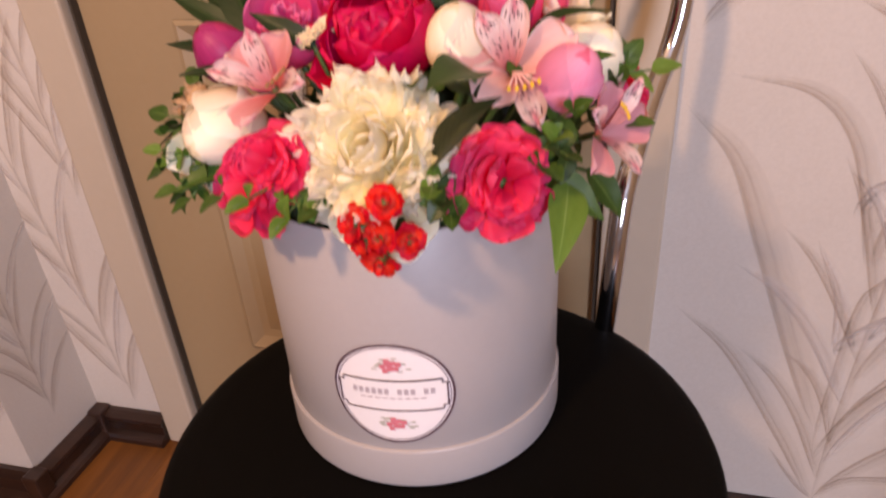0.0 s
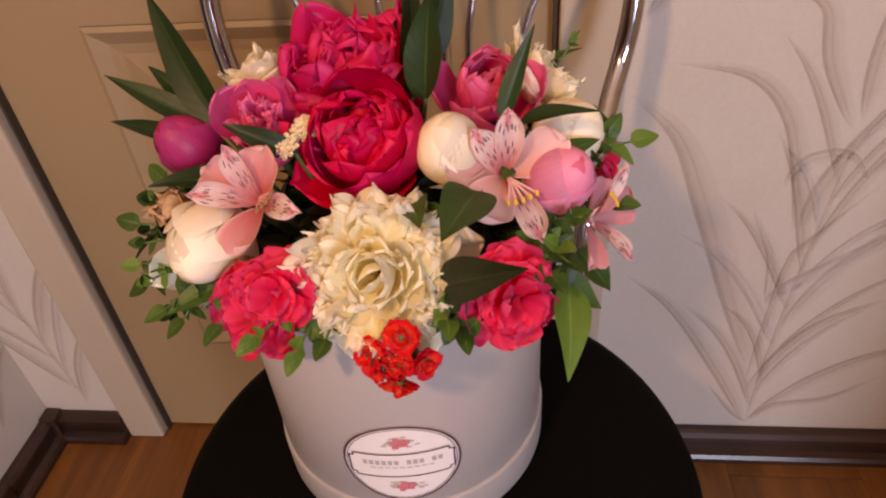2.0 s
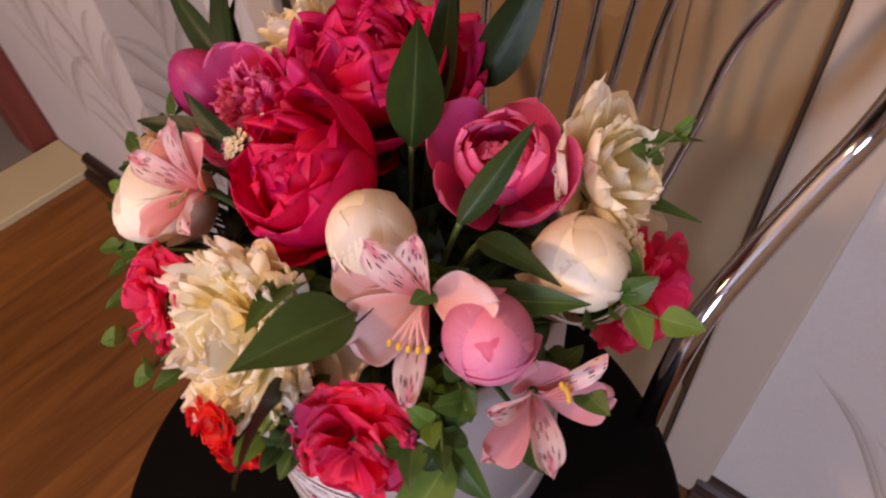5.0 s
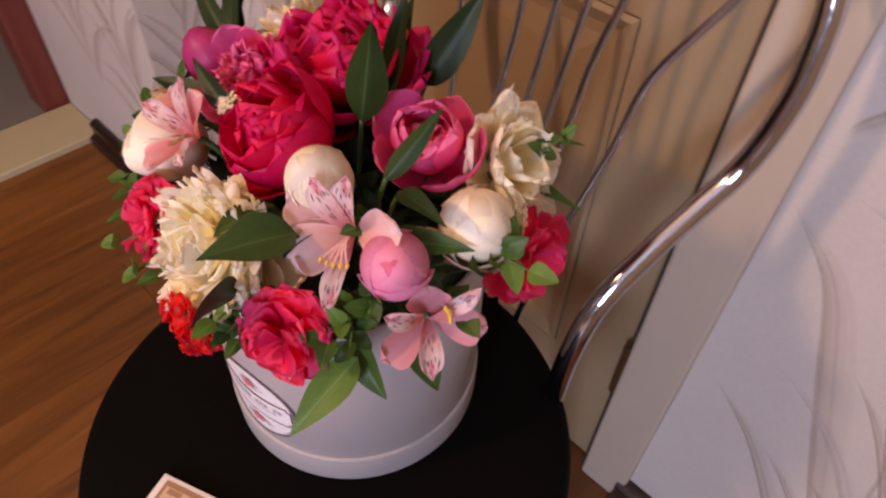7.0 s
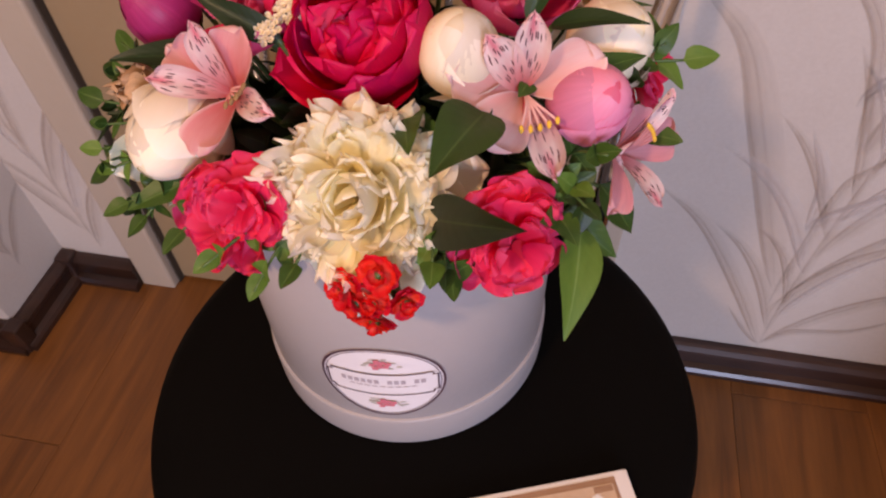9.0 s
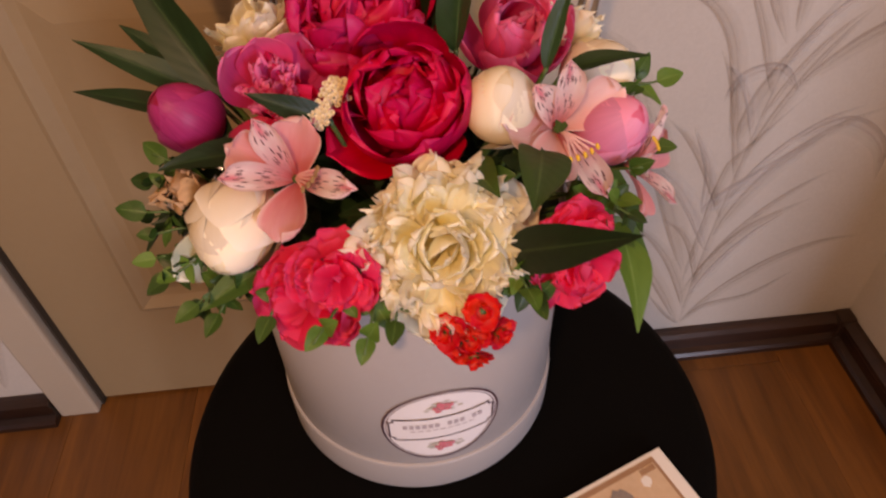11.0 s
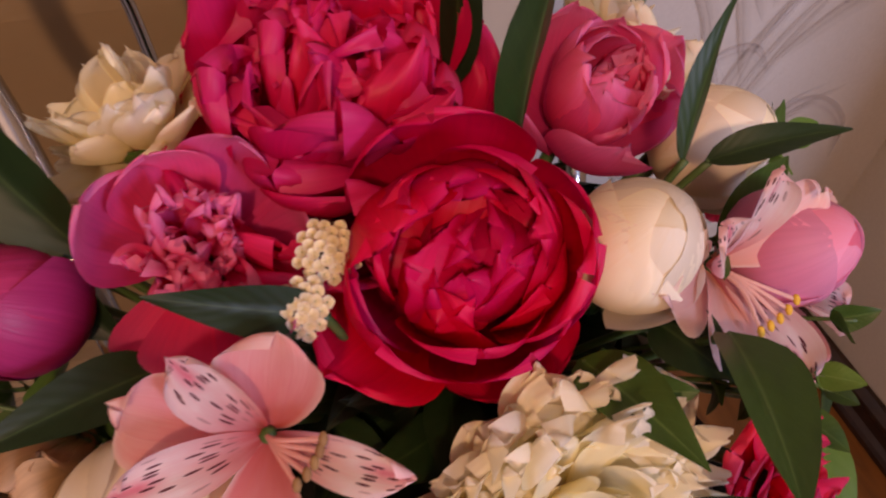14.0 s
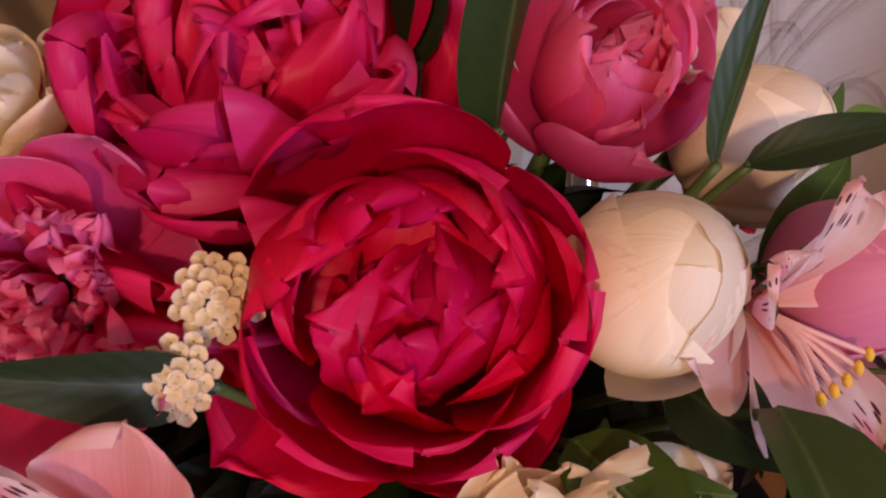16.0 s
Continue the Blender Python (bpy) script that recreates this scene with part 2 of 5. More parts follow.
P_red = petal_material("crimson_petal", (0.42, 0.003, 0.016), (0.72, 0.006, 0.055), (0.80, 0.014, 0.12), 0.45, 0.25, 0.35)
P_red2 = petal_material("cerise_petal", (0.48, 0.004, 0.026), (0.76, 0.010, 0.09), (0.83, 0.04, 0.20), 0.45, 0.25, 0.38)
P_pink = petal_material("rose_pink_petal", (0.84, 0.035, 0.15), (0.94, 0.10, 0.30), (0.96, 0.27, 0.50), 0.45, 0.2, 0.45)
P_palepink = petal_material("pale_pink_petal", (0.90, 0.20, 0.34), (0.94, 0.30, 0.48), (0.95, 0.42, 0.62), 0.45, 0.15, 0.4)
P_mag = petal_material("magenta_petal", (0.30, 0.012, 0.055), (0.46, 0.022, 0.12), (0.52, 0.045, 0.17), 0.42, 0.35, 0.2)
P_white = petal_material("cream_white_petal", (0.95, 0.83, 0.46), (0.96, 0.90, 0.66), (0.97, 0.93, 0.80), 0.5, 0.04, 0.52, streak_colour=(0.88, 0.78, 0.55))
P_cream = petal_material("ivory_petal", (0.80, 0.66, 0.34), (0.93, 0.81, 0.56), (0.94, 0.88, 0.75), 0.5, 0.06, 0.32, streak_colour=(0.84, 0.70, 0.46))
P_heart = petal_material("ivory_bud_heart", (0.93, 0.83, 0.60), (0.93, 0.84, 0.62), (0.94, 0.88, 0.75), 0.5, 0.03, 0.25, streak_colour=(0.84, 0.70, 0.46))
P_az = petal_material("coral_red_petal", (0.80, 0.012, 0.07), (0.94, 0.04, 0.135), (0.95, 0.10, 0.24), 0.5, 0.12, 0.5)
P_kal = petal_material("scarlet_petal", (0.86, 0.14, 0.10), (0.88, 0.014, 0.02), (0.90, 0.035, 0.035), 0.5, 0.15, 0.45)
P_al = petal_material("salmon_petal", (0.84, 0.16, 0.12), (0.93, 0.42, 0.42), (0.95, 0.66, 0.64), 0.45, 0.4, 0.48, edge=(0.96, 0.78, 0.74), streak_colour=(0.88, 0.25, 0.28))
P_ald = petal_material("speckled_petal", (0.76, 0.12, 0.10), (0.95, 0.82, 0.80), (0.94, 0.66, 0.68), 0.45, 0.25, 0.48, streak_colour=(0.90, 0.40, 0.45), dashes=(0.10, 0.008, 0.02))
P_alr = petal_material("pale_lily_petal", (0.88, 0.38, 0.30), (0.95, 0.62, 0.58), (0.95, 0.74, 0.72), 0.45, 0.35, 0.48, edge=(0.96, 0.82, 0.80), streak_colour=(0.90, 0.42, 0.42))
P_alp = petal_material("dusty_pink_petal", (0.70, 0.30, 0.30), (0.74, 0.30, 0.34), (0.78, 0.42, 0.44), 0.45, 0.3, 0.3)
P_dry = petal_material("withered_petal", (0.36, 0.20, 0.08), (0.46, 0.27, 0.13), (0.55, 0.33, 0.2), 0.7, 0.5, 0.2)
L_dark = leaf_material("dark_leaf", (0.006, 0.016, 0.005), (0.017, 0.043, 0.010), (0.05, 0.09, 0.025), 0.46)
L_mid = leaf_material("green_leaf", (0.022, 0.062, 0.008), (0.065, 0.135, 0.022), (0.15, 0.25, 0.07), 0.45)
L_deep = leaf_material("deep_green_leaf", (0.011, 0.032, 0.006), (0.035, 0.078, 0.014), (0.09, 0.15, 0.045), 0.42)
L_light = leaf_material("fresh_leaf", (0.05, 0.13, 0.015), (0.13, 0.24, 0.04), (0.2, 0.32, 0.1), 0.5)
M_stem = surface("green_stem", (0.035, 0.08, 0.015), (0.08, 0.15, 0.04), 0.5, 40, 200)
M_yellow = surface("yellow_pollen", (0.62, 0.34, 0.02), (0.78, 0.5, 0.06), 0.8, 200, 600)


# ---------------- mesh helpers ----------------
def part(name, bm, material, parent=None, label="", smooth=False):
    me = bpy.data.meshes.new(name)
    bm.to_mesh(me)
    bm.free()
    if smooth:
        me.shade_smooth()
    if isinstance(material, (list, tuple)):
        for m in material:
            me.materials.append(m)
    else:
        me.materials.append(material)
    ob = new(name, me)
    ob.parent = parent
    if label:
        tagged(ob, label)
    return ob


def piece(name, mesh, parent, m):
    ob = new(name, mesh)
    ob.parent = parent
    ob.matrix_local = m
    return ob


def thing(name, label, category, group="", place=None):
    ob = new(name)
    ob.empty_display_size = 0.01
    if place is not None:
        ob.matrix_world = place
    return tagged(ob, label, category, group)


def box_bm(x0, x1, y0, y1, z0, z1, bevel=0.0):
    bm = bmesh.new()
    bmesh.ops.create_cube(bm, size=1, matrix=Matrix.Translation(((x0 + x1) / 2, (y0 + y1) / 2, (z0 + z1) / 2)) @ Matrix.Diagonal((abs(x1 - x0), abs(y1 - y0), abs(z1 - z0), 1)))
    if bevel:
        bmesh.ops.bevel(bm, geom=bm.edges[:], offset=bevel, segments=2, affect="EDGES", profile=0.5)
    return bm


def structure(name, bm, material, label):
    return tagged(part(name, bm, material), label, name.rstrip("_0123456789").split("_")[0], kind="structure")


def lathe_bm(profile, n=64):
    bm = bmesh.new()
    rings = []
    for r, z in profile:
        if r < 1e-6:
            rings.append([bm.verts.new((0, 0, z))])
        else:
            rings.append([bm.verts.new((r * math.cos(2 * math.pi * k / n), r * math.sin(2 * math.pi * k / n), z)) for k in range(n)])
    for a, b in zip(rings, rings[1:]):
        for k in range(n):
            j = (k + 1) % n
            if len(a) == 1 and len(b) > 1:
                bm.faces.new((a[0], b[k], b[j]))
            elif len(b) == 1 and len(a) > 1:
                bm.faces.new((a[k], b[0], a[j]))
            elif len(a) > 1:
                bm.faces.new((a[k], b[k], b[j], a[j]))
    bmesh.ops.recalc_face_normals(bm, faces=bm.faces)
    return bm


def spline(points, n):
    """Points on a smooth curve through the given ones."""
    p = [Vector(q) for q in points]
    p = [2 * p[0] - p[1]] + p + [2 * p[-1] - p[-2]]
    out = []
    for k in range(1, len(p) - 2):
        for s in range(n):
            t = s / n
            a, b, c, d = p[k - 1], p[k], p[k + 1], p[k + 2]
            out.append(0.5 * (2 * b + (c - a) * t + (2 * a - 5 * b + 4 * c - d) * t * t + (3 * b - a - 3 * c + d) * t ** 3))
    return out + [p[-2]]


def tube_bm(points, radius, n=12, taper=None, bm=None):
    bm = bm or bmesh.new()
    rings, side = [], None
    for k, q in enumerate(points):
        way = (points[min(k + 1, len(points) - 1)] - points[max(k - 1, 0)]).normalized()
        if side is None:
            side = way.orthogonal().normalized()
        side = (side - way * side.dot(way)).normalized()
        up = way.cross(side)
        r = radius * (1 if taper is None else 1 + (taper - 1) * k / (len(points) - 1))
        rings.append([bm.verts.new(q + r * (math.cos(2 * math.pi * j / n) * side + math.sin(2 * math.pi * j / n) * up)) for j in range(n)])
    for a, b in zip(rings, rings[1:]):
        for j in range(n):
            bm.faces.new((a[j], a[(j + 1) % n], b[(j + 1) % n], b[j]))
    bm.faces.new(rings[0][::-1])
    bm.faces.new(rings[-1])
    return bm


def sheet(rows):
    """A grid of points as a bmesh with u across and v along."""
    bm = bmesh.new()
    uv = bm.loops.layers.uv.new("UVMap")
    v = [[bm.verts.new(p) for p in r] for r in rows]
    nv, nu = len(rows) - 1, len(rows[0]) - 1
    for j in range(nv):
        for i in range(nu):
            f = bm.faces.new((v[j][i], v[j][i + 1], v[j + 1][i + 1], v[j + 1][i]))
            for loop, (a, b) in zip(f.loops, ((i, j), (i + 1, j), (i + 1, j + 1), (i, j + 1))):
                loop[uv].uv = (a / nu, b / nv)
    return bm


# ---------------- the hall ----------------
WALL, SIDE, JOG, RIGHT, DOORWAY = 0.321, -0.716, 0.170, 0.726, -1.168
TOP, BACK = 2.55, -3.0

sub = structure("ground", box_bm(-3.2, 2.6, -3.2, 0.6, -0.06, -0.012), M_gap, "dark screed under the laminate floor")
ceil = structure("ceiling", box_bm(-3.2, 2.6, -3.2, 0.6, TOP, TOP + 0.1), M_ceil, "plain white painted ceiling of the hall")

# door wall, in pieces round the door opening
D0, D1, F0, F1, DH = -0.515, 0.127, -0.578, 0.198, 2.03
structure("wall_door_left", box_bm(SIDE - 0.12, F0 + 0.02, WALL, WALL + 0.12, 0, TOP), M_wall, "pale wallpapered wall beside the door frame")
structure("wall_door_right", box_bm(F1 - 0.02, RIGHT + 0.12, WALL, WALL + 0.12, 0, TOP), M_wall, "pale wallpapered wall with printed leaf sprays")
structure("wall_over_door", box_bm(F0 + 0.02, F1 - 0.02, WALL, WALL + 0.12, DH + 0.06, TOP), M_wall, "pale wallpapered wall above the door")
structure("wall_jog", box_bm(SIDE - 0.12, SIDE, JOG, WALL, 0, TOP), M_wall, "short wallpapered return wall by the door")
structure("wall_near_left", box_bm(DOORWAY - 0.13, SIDE - 0.12, JOG, JOG + 0.12, 0, TOP), M_wall, "pale wallpapered wall between door and doorway")
structure("wall_right", box_bm(RIGHT, RIGHT + 0.12, -0.42, WALL, 0, TOP), M_wall, "pale wallpapered side wall of the hall")
# unseen walls added to close the hall, dark so that they bounce little light
structure("wall_right_return", box_bm(RIGHT + 0.12, 2.4, -0.42, -0.30, 0, TOP), M_plain, "unseen plain wall closing the hall")
structure("wall_east", box_bm(2.4, 2.52, -3.0, -0.42, 0, TOP), M_plain, "unseen plain wall closing the hall")
structure("wall_left_over_doorway", box_bm(DOORWAY - 0.12, DOORWAY, -0.95, JOG, 2.05, TOP), M_plain, "unseen plain wall above the open doorway")
structure("wall_left", box_bm(DOORWAY - 0.12, DOORWAY, BACK, -0.95, 0, TOP), M_plain, "unseen plain wall closing the hall")
structure("wall_back_left", box_bm(DOORWAY - 0.12, 0.93, BACK - 0.12, BACK, 0, TOP), M_plain, "unseen plain wall closing the hall")
structure("wall_back_right", box_bm(1.57, 2.52, BACK - 0.12, BACK, 0, TOP), M_plain, "unseen plain wall closing the hall")
structure("wall_back_low", box_bm(0.93, 1.57, BACK - 0.12, BACK, 0, 0.93), M_plain, "unseen plain wall under the window opening")
structure("wall_back_high", box_bm(0.93, 1.57, BACK - 0.12, BACK, 2.17, TOP), M_plain, "unseen plain wall above the window opening")

# dark room behind the doorway
structure("wall_dark_room_far", box_bm(-3.1, -2.98, -1.6, 0.6, 0, TOP), M_plain, "unseen plain wall closing the hall of the unlit room")
structure("wall_dark_room_side", box_bm(-2.98, DOORWAY - 0.13, 0.45, 0.57, 0, TOP), M_plain, "unseen plain wall closing the hall of the unlit room")
structure("wall_dark_room_near", box_bm(-2.98, DOORWAY - 0.12, -1.6, -1.48, 0, TOP), M_plain, "unseen plain wall closing the hall of the unlit room")
structure("floor_dark_room", box_bm(-2.98, DOORWAY - 0.125, -1.48, 0.45, -0.012, 0.002), M_carpet, "grey carpet in the unlit room")
structure("threshold", box_bm(DOORWAY - 0.125, DOORWAY + 0.03, -0.95, JOG - 0.001, -0.012, 0.016, 0.004), M_sill, "worn cream painted threshold of the doorway")
structure("jamb_doorway", box_bm(DOORWAY - 0.22, DOORWAY - 0.13, JOG - 0.06, JOG - 0.0, 0.002, 2.05, 0.004), M_redwood, "red-brown wooden doorway jamb")


def skirting(name, a, b):
    """Moulded skirting board from a to b, its back to the left of that way."""
    a, b = Vector((*a, 0)), Vector((*b, 0))
    way = (b - a).normalized()
    out = Vector((way.y, -way.x, 0))
    prof = [(0, 0), (0.031, 0), (0.031, 0.009), (0.027, 0.014), (0.018, 0.018), (0.0165, 0.034), (0.020, 0.039), (0.019, 0.045), (0.013, 0.050), (0.008, 0.053), (0, 0.053)]
    bm = bmesh.new()
    ends = [[bm.verts.new(p + out * d + Vector((0, 0, z))) for d, z in prof] for p in (a, b)]
    n = len(prof)
    for k in range(n):
        bm.faces.new((ends[0][k], ends[0][(k + 1) % n], ends[1][(k + 1) % n], ends[1][k]))
    bm.faces.new(ends[0][::-1])
    bm.faces.new(ends[1])
    bmesh.ops.recalc_face_normals(bm, faces=bm.faces)
    return structure(name, bm, M_base, "dark brown glossy moulded skirting board")


skirting("baseboard_right", (F1 - 0.013, WALL - 0.001), (RIGHT - 0.001, WALL - 0.001))
skirting("baseboard_side", (RIGHT - 0.001, WALL - 0.02), (RIGHT - 0.001, -0.42))
skirting("baseboard_left", (SIDE + 0.001, WALL - 0.001), (F0, WALL - 0.001))
skirting("baseboard_jog", (SIDE + 0.001, JOG - 0.02), (SIDE + 0.001, WALL - 0.025))
skirting("baseboard_near", (DOORWAY + 0.03, JOG - 0.001), (SIDE + 0.022, JOG - 0.001))


def corner_block(name, x, y):
    bm = box_bm(x - 0.014, x + 0.014, y - 0.014, y + 0.014, 0, 0.058, 0.003)
    return structure(name, bm, M_base, "dark plastic corner piece of the skirting")


corner_block("trim_corner_in", SIDE + 0.014, WALL - 0.015)
corner_block("trim_corner_out", SIDE + 0.012, JOG - 0.012)
corner_block("trim_corner_right", RIGHT - 0.015, WALL - 0.015)


# door with frame
def door():
    t = thing("door", "closed cream painted panel door with worn edges", "door")
    t["kind"] = "structure"
    y0, y1 = WALL + 0.012, WALL + 0.045
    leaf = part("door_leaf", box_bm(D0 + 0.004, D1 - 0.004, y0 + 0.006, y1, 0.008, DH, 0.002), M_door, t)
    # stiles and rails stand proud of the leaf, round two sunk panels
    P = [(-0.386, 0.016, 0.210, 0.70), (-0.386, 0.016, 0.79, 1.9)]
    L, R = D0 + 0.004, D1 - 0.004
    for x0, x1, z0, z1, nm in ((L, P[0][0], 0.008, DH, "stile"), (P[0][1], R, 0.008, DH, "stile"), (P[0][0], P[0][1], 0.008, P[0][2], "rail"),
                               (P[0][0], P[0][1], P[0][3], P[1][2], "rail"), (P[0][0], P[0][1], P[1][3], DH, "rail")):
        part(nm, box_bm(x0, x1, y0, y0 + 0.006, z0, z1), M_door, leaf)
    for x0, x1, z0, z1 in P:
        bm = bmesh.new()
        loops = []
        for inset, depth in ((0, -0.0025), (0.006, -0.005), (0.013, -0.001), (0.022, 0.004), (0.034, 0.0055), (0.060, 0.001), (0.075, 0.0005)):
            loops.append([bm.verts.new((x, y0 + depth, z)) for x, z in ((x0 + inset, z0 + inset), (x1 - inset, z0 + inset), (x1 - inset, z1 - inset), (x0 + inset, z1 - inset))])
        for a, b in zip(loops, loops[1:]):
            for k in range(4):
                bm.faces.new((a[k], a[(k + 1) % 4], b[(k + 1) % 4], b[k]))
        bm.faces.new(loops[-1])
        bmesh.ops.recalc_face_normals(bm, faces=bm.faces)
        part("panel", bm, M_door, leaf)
    for x0, x1 in ((F0, D0), (D1, F1)):
        part("door_frame", box_bm(x0 + 0.001, x1 - 0.002, WALL - 0.014, WALL + 0.05, 0.0, DH + 0.07, 0.004), M_frame, t)
    part("door_frame", box_bm(F0, F1, WALL - 0.013, WALL + 0.05, DH + 0.005, DH + 0.072, 0.003), M_frame, t)
    part("door_gap", box_bm(D1 - 0.0045, D1 - 0.0005, WALL - 0.004, WALL + 0.04, 0.004, DH), M_gap, t)
    part("door_gap", box_bm(D0 + 0.0005, D0 + 0.0035, WALL + 0.0, WALL + 0.04, 0.004, DH), M_gap, t)
    for z in (0.270, 1.75):
        h = part("hinge", tube_bm([Vector((D1 - 0.003, WALL - 0.006, z - 0.045)), Vector((D1 - 0.003, WALL - 0.006, z + 0.045))], 0.0065, 12), M_brass, t, "bronze barrel hinge")
        for dz in (-0.047, 0.047):
            part("hinge_cap", tube_bm([Vector((D1 - 0.003, WALL - 0.006, z + dz - 0.003)), Vector((D1 - 0.003, WALL - 0.006, z + dz + 0.003))], 0.0045, 10), M_brass, h)
    return t


door()


# ---------------- wallpaper print ----------------
def blade(parent, name, spine, width, material, to_world, skew=0.0):
    pts = spline(spine, 8)
    rows = []
    n = len(pts) - 1
    for k, p in enumerate(pts):
        way = (pts[min(k + 1, n)] - pts[max(k - 1, 0)]).normalized()
        side = Vector((-way.y, way.x, 0))
        v = k / n
        w = width * (math.sin(math.pi * min(1, v ** 0.75)) ** 0.8 * 0.97 + 0.03)
        rows.append([to_world(p + side * w * (s + skew)) for s in (-0.5, -0.25, 0, 0.25, 0.5)])
    return part(name, sheet(rows), material, parent)


def ribbed_blade(parent, spine, width, material, to_world, lift):
    """A soft blade with a fine darker stroke along its spine and one along its edge."""
    blade(parent, "printed_blade", spine, width, material, lambda q: to_world(q, lift))
    blade(parent, "printed_rib", spine, 0.0042, M_rib, lambda q: to_world(q, lift + 0.00003))
    blade(parent, "printed_rib", spine, 0.0034, M_rib, lambda q: to_world(q, lift + 0.00004), width / 0.0034 * 0.36)


def spray(parent, origin, height, lean, to_world, seed, spread=1.0):
    """One printed spray: a bowed stalk with long blades arching off both sides."""
    rng = random.Random(seed)
    lift = [0.0]

    def put(p):
        return to_world(p, lift[0])

    ox, oz = origin
    stalk = [Vector((ox + lean * (s ** 1.5) * height, oz + s * height, 0)) for s in (0, 0.25, 0.5, 0.75, 1)]
    blade(parent, "printed_stalk", stalk, 0.011, M_print, put)
    for k in range(15):
        s = 0.02 + 0.95 * k / 15
        base = Vector((ox + lean * (s ** 1.5) * height, oz + s * height, 0))
        d = -1 if k % 2 else 1
        ln = height * rng.uniform(0.34, 0.62) * (1 - 0.35 * s)
        a0 = math.pi / 2 - d * rng.uniform(0.15, 0.5) - lean
        bend = d * rng.uniform(0.35, 1.5) * spread
        pts, p, a = [base], base.copy(), a0
        for j in range(5):
            a -= bend * (0.12 + 0.1 * j) * 0.6
            p = p + Vector((math.cos(a), math.sin(a), 0)) * ln / 5
            pts.append(p.copy())
        lift[0] = 0.00006 * (k + 1)
        ribbed_blade(parent, pts, ln * rng.uniform(0.07, 0.12), M_print_light if k % 3 == 2 else M_print, to_world, lift[0])


def on_y(y, lim=None):
    def f(p, up=0.0):
        x = p.x if lim is None else min(max(p.x, lim[0]), lim[1])
        return Vector((x, y - 0.0006 - up, max(p.y, 0.0535)))
    return f


def on_x(x, lim, sign=1):
    def f(p, up=0.0):
        return Vector((x + sign * (0.0006 + up), min(max(p.x, lim[0]), lim[1]), max(p.y, 0.0535)))
    return f


pr = tagged(new("wallpaper_print_right"), "beige and brown leaf sprays printed on wallpaper", "wallpaper", kind="structure")
mr = on_y(WALL, (F1, RIGHT))
for k, (width, mat, spine) in enumerate((
    (0.030, M_print, ((0.430, 0.062), (0.374, 0.172), (0.294, 0.297), (0.222, 0.360))),
    (0.022, M_print, ((0.430, 0.062), (0.462, 0.100), (0.532, 0.120), (0.592, 0.172))),
    (0.036, M_print, ((0.416, 0.135), (0.453, 0.217), (0.493, 0.274), (0.560, 0.320))),
    (0.050, M_print, ((0.413, 0.185), (0.372, 0.301), (0.310, 0.462), (0.266, 0.556), (0.205, 0.612))),
    (0.026, M_print_light, ((0.410, 0.303), (0.401, 0.383), (0.360, 0.462))),
    (0.020, M_print, ((0.412, 0.160), (0.417, 0.269), (0.422, 0.377), (0.440, 0.415), (0.500, 0.500))),
    (0.030, M_print, ((0.415, 0.428), (0.401, 0.510), (0.374, 0.583), (0.326, 0.628), (0.246, 0.643))),
    (0.030, M_print_light, ((0.389, 0.490), (0.408, 0.521), (0.446, 0.527), (0.478, 0.496))),
    (0.040, M_print, ((0.421, 0.429), (0.442, 0.510), (0.490, 0.620))),
    (0.030, M_print, ((0.443, 0.560), (0.403, 0.638), (0.384, 0.694), (0.344, 0.715))),
    (0.030, M_print, ((0.449, 0.571), (0.445, 0.664), (0.450, 0.760))),
    (0.050, M_print_light, ((0.405, 0.311), (0.461, 0.355), (0.540, 0.430))),
    (0.024, M_print, ((0.212, 0.690), (0.245, 0.722), (0.300, 0.750))),
    (0.040, M_print_light, ((0.50, 0.42), (0.56, 0.44), (0.62, 0.40), (0.64, 0.34))),
    (0.036, M_print, ((0.47, 0.50), (0.54, 0.56), (0.60, 0.58), (0.68, 0.56))),
    (0.012, M_print, ((0.430, 0.062), (0.400, 0.095), (0.360, 0.150))),
)):
    ribbed_blade(pr, [Vector((x, z, 0)) for x, z in spine], width * 0.72, mat, mr, 0.00006 * k)
spray(pr, (0.60, 0.62), 0.5, 0.1, mr, 8)
spray(pr, (0.43, 0.055), 0.52, 0.04, mr, 23, 0.7)
pl = tagged(new("wallpaper_print_left"), "beige and brown leaf sprays printed on wallpaper", "wallpaper", kind="structure")
spray(pl, (-0.632, 0.062), 0.55, -0.16, on_y(WALL, (SIDE, F0)), 11, 0.5)
spray(pl, (-0.60, 0.45), 0.5, -0.1, on_y(WALL, (SIDE, F0)), 12, 0.5)
spray(pl, (0.24, 0.1), 0.4, 0.0, on_x(SIDE, (JOG, WALL)), 14, 0.6)
spray(pl, (-0.78, 0.07), 0.5, -0.15, on_y(JOG, (DOORWAY, SIDE)), 17)
spray(pl, (-1.0, 0.2), 0.5, -0.1, on_y(JOG, (DOORWAY, SIDE)), 19)


# ---------------- chair ----------------
SEAT = Vector((0.0200, -0.047, 0.475))


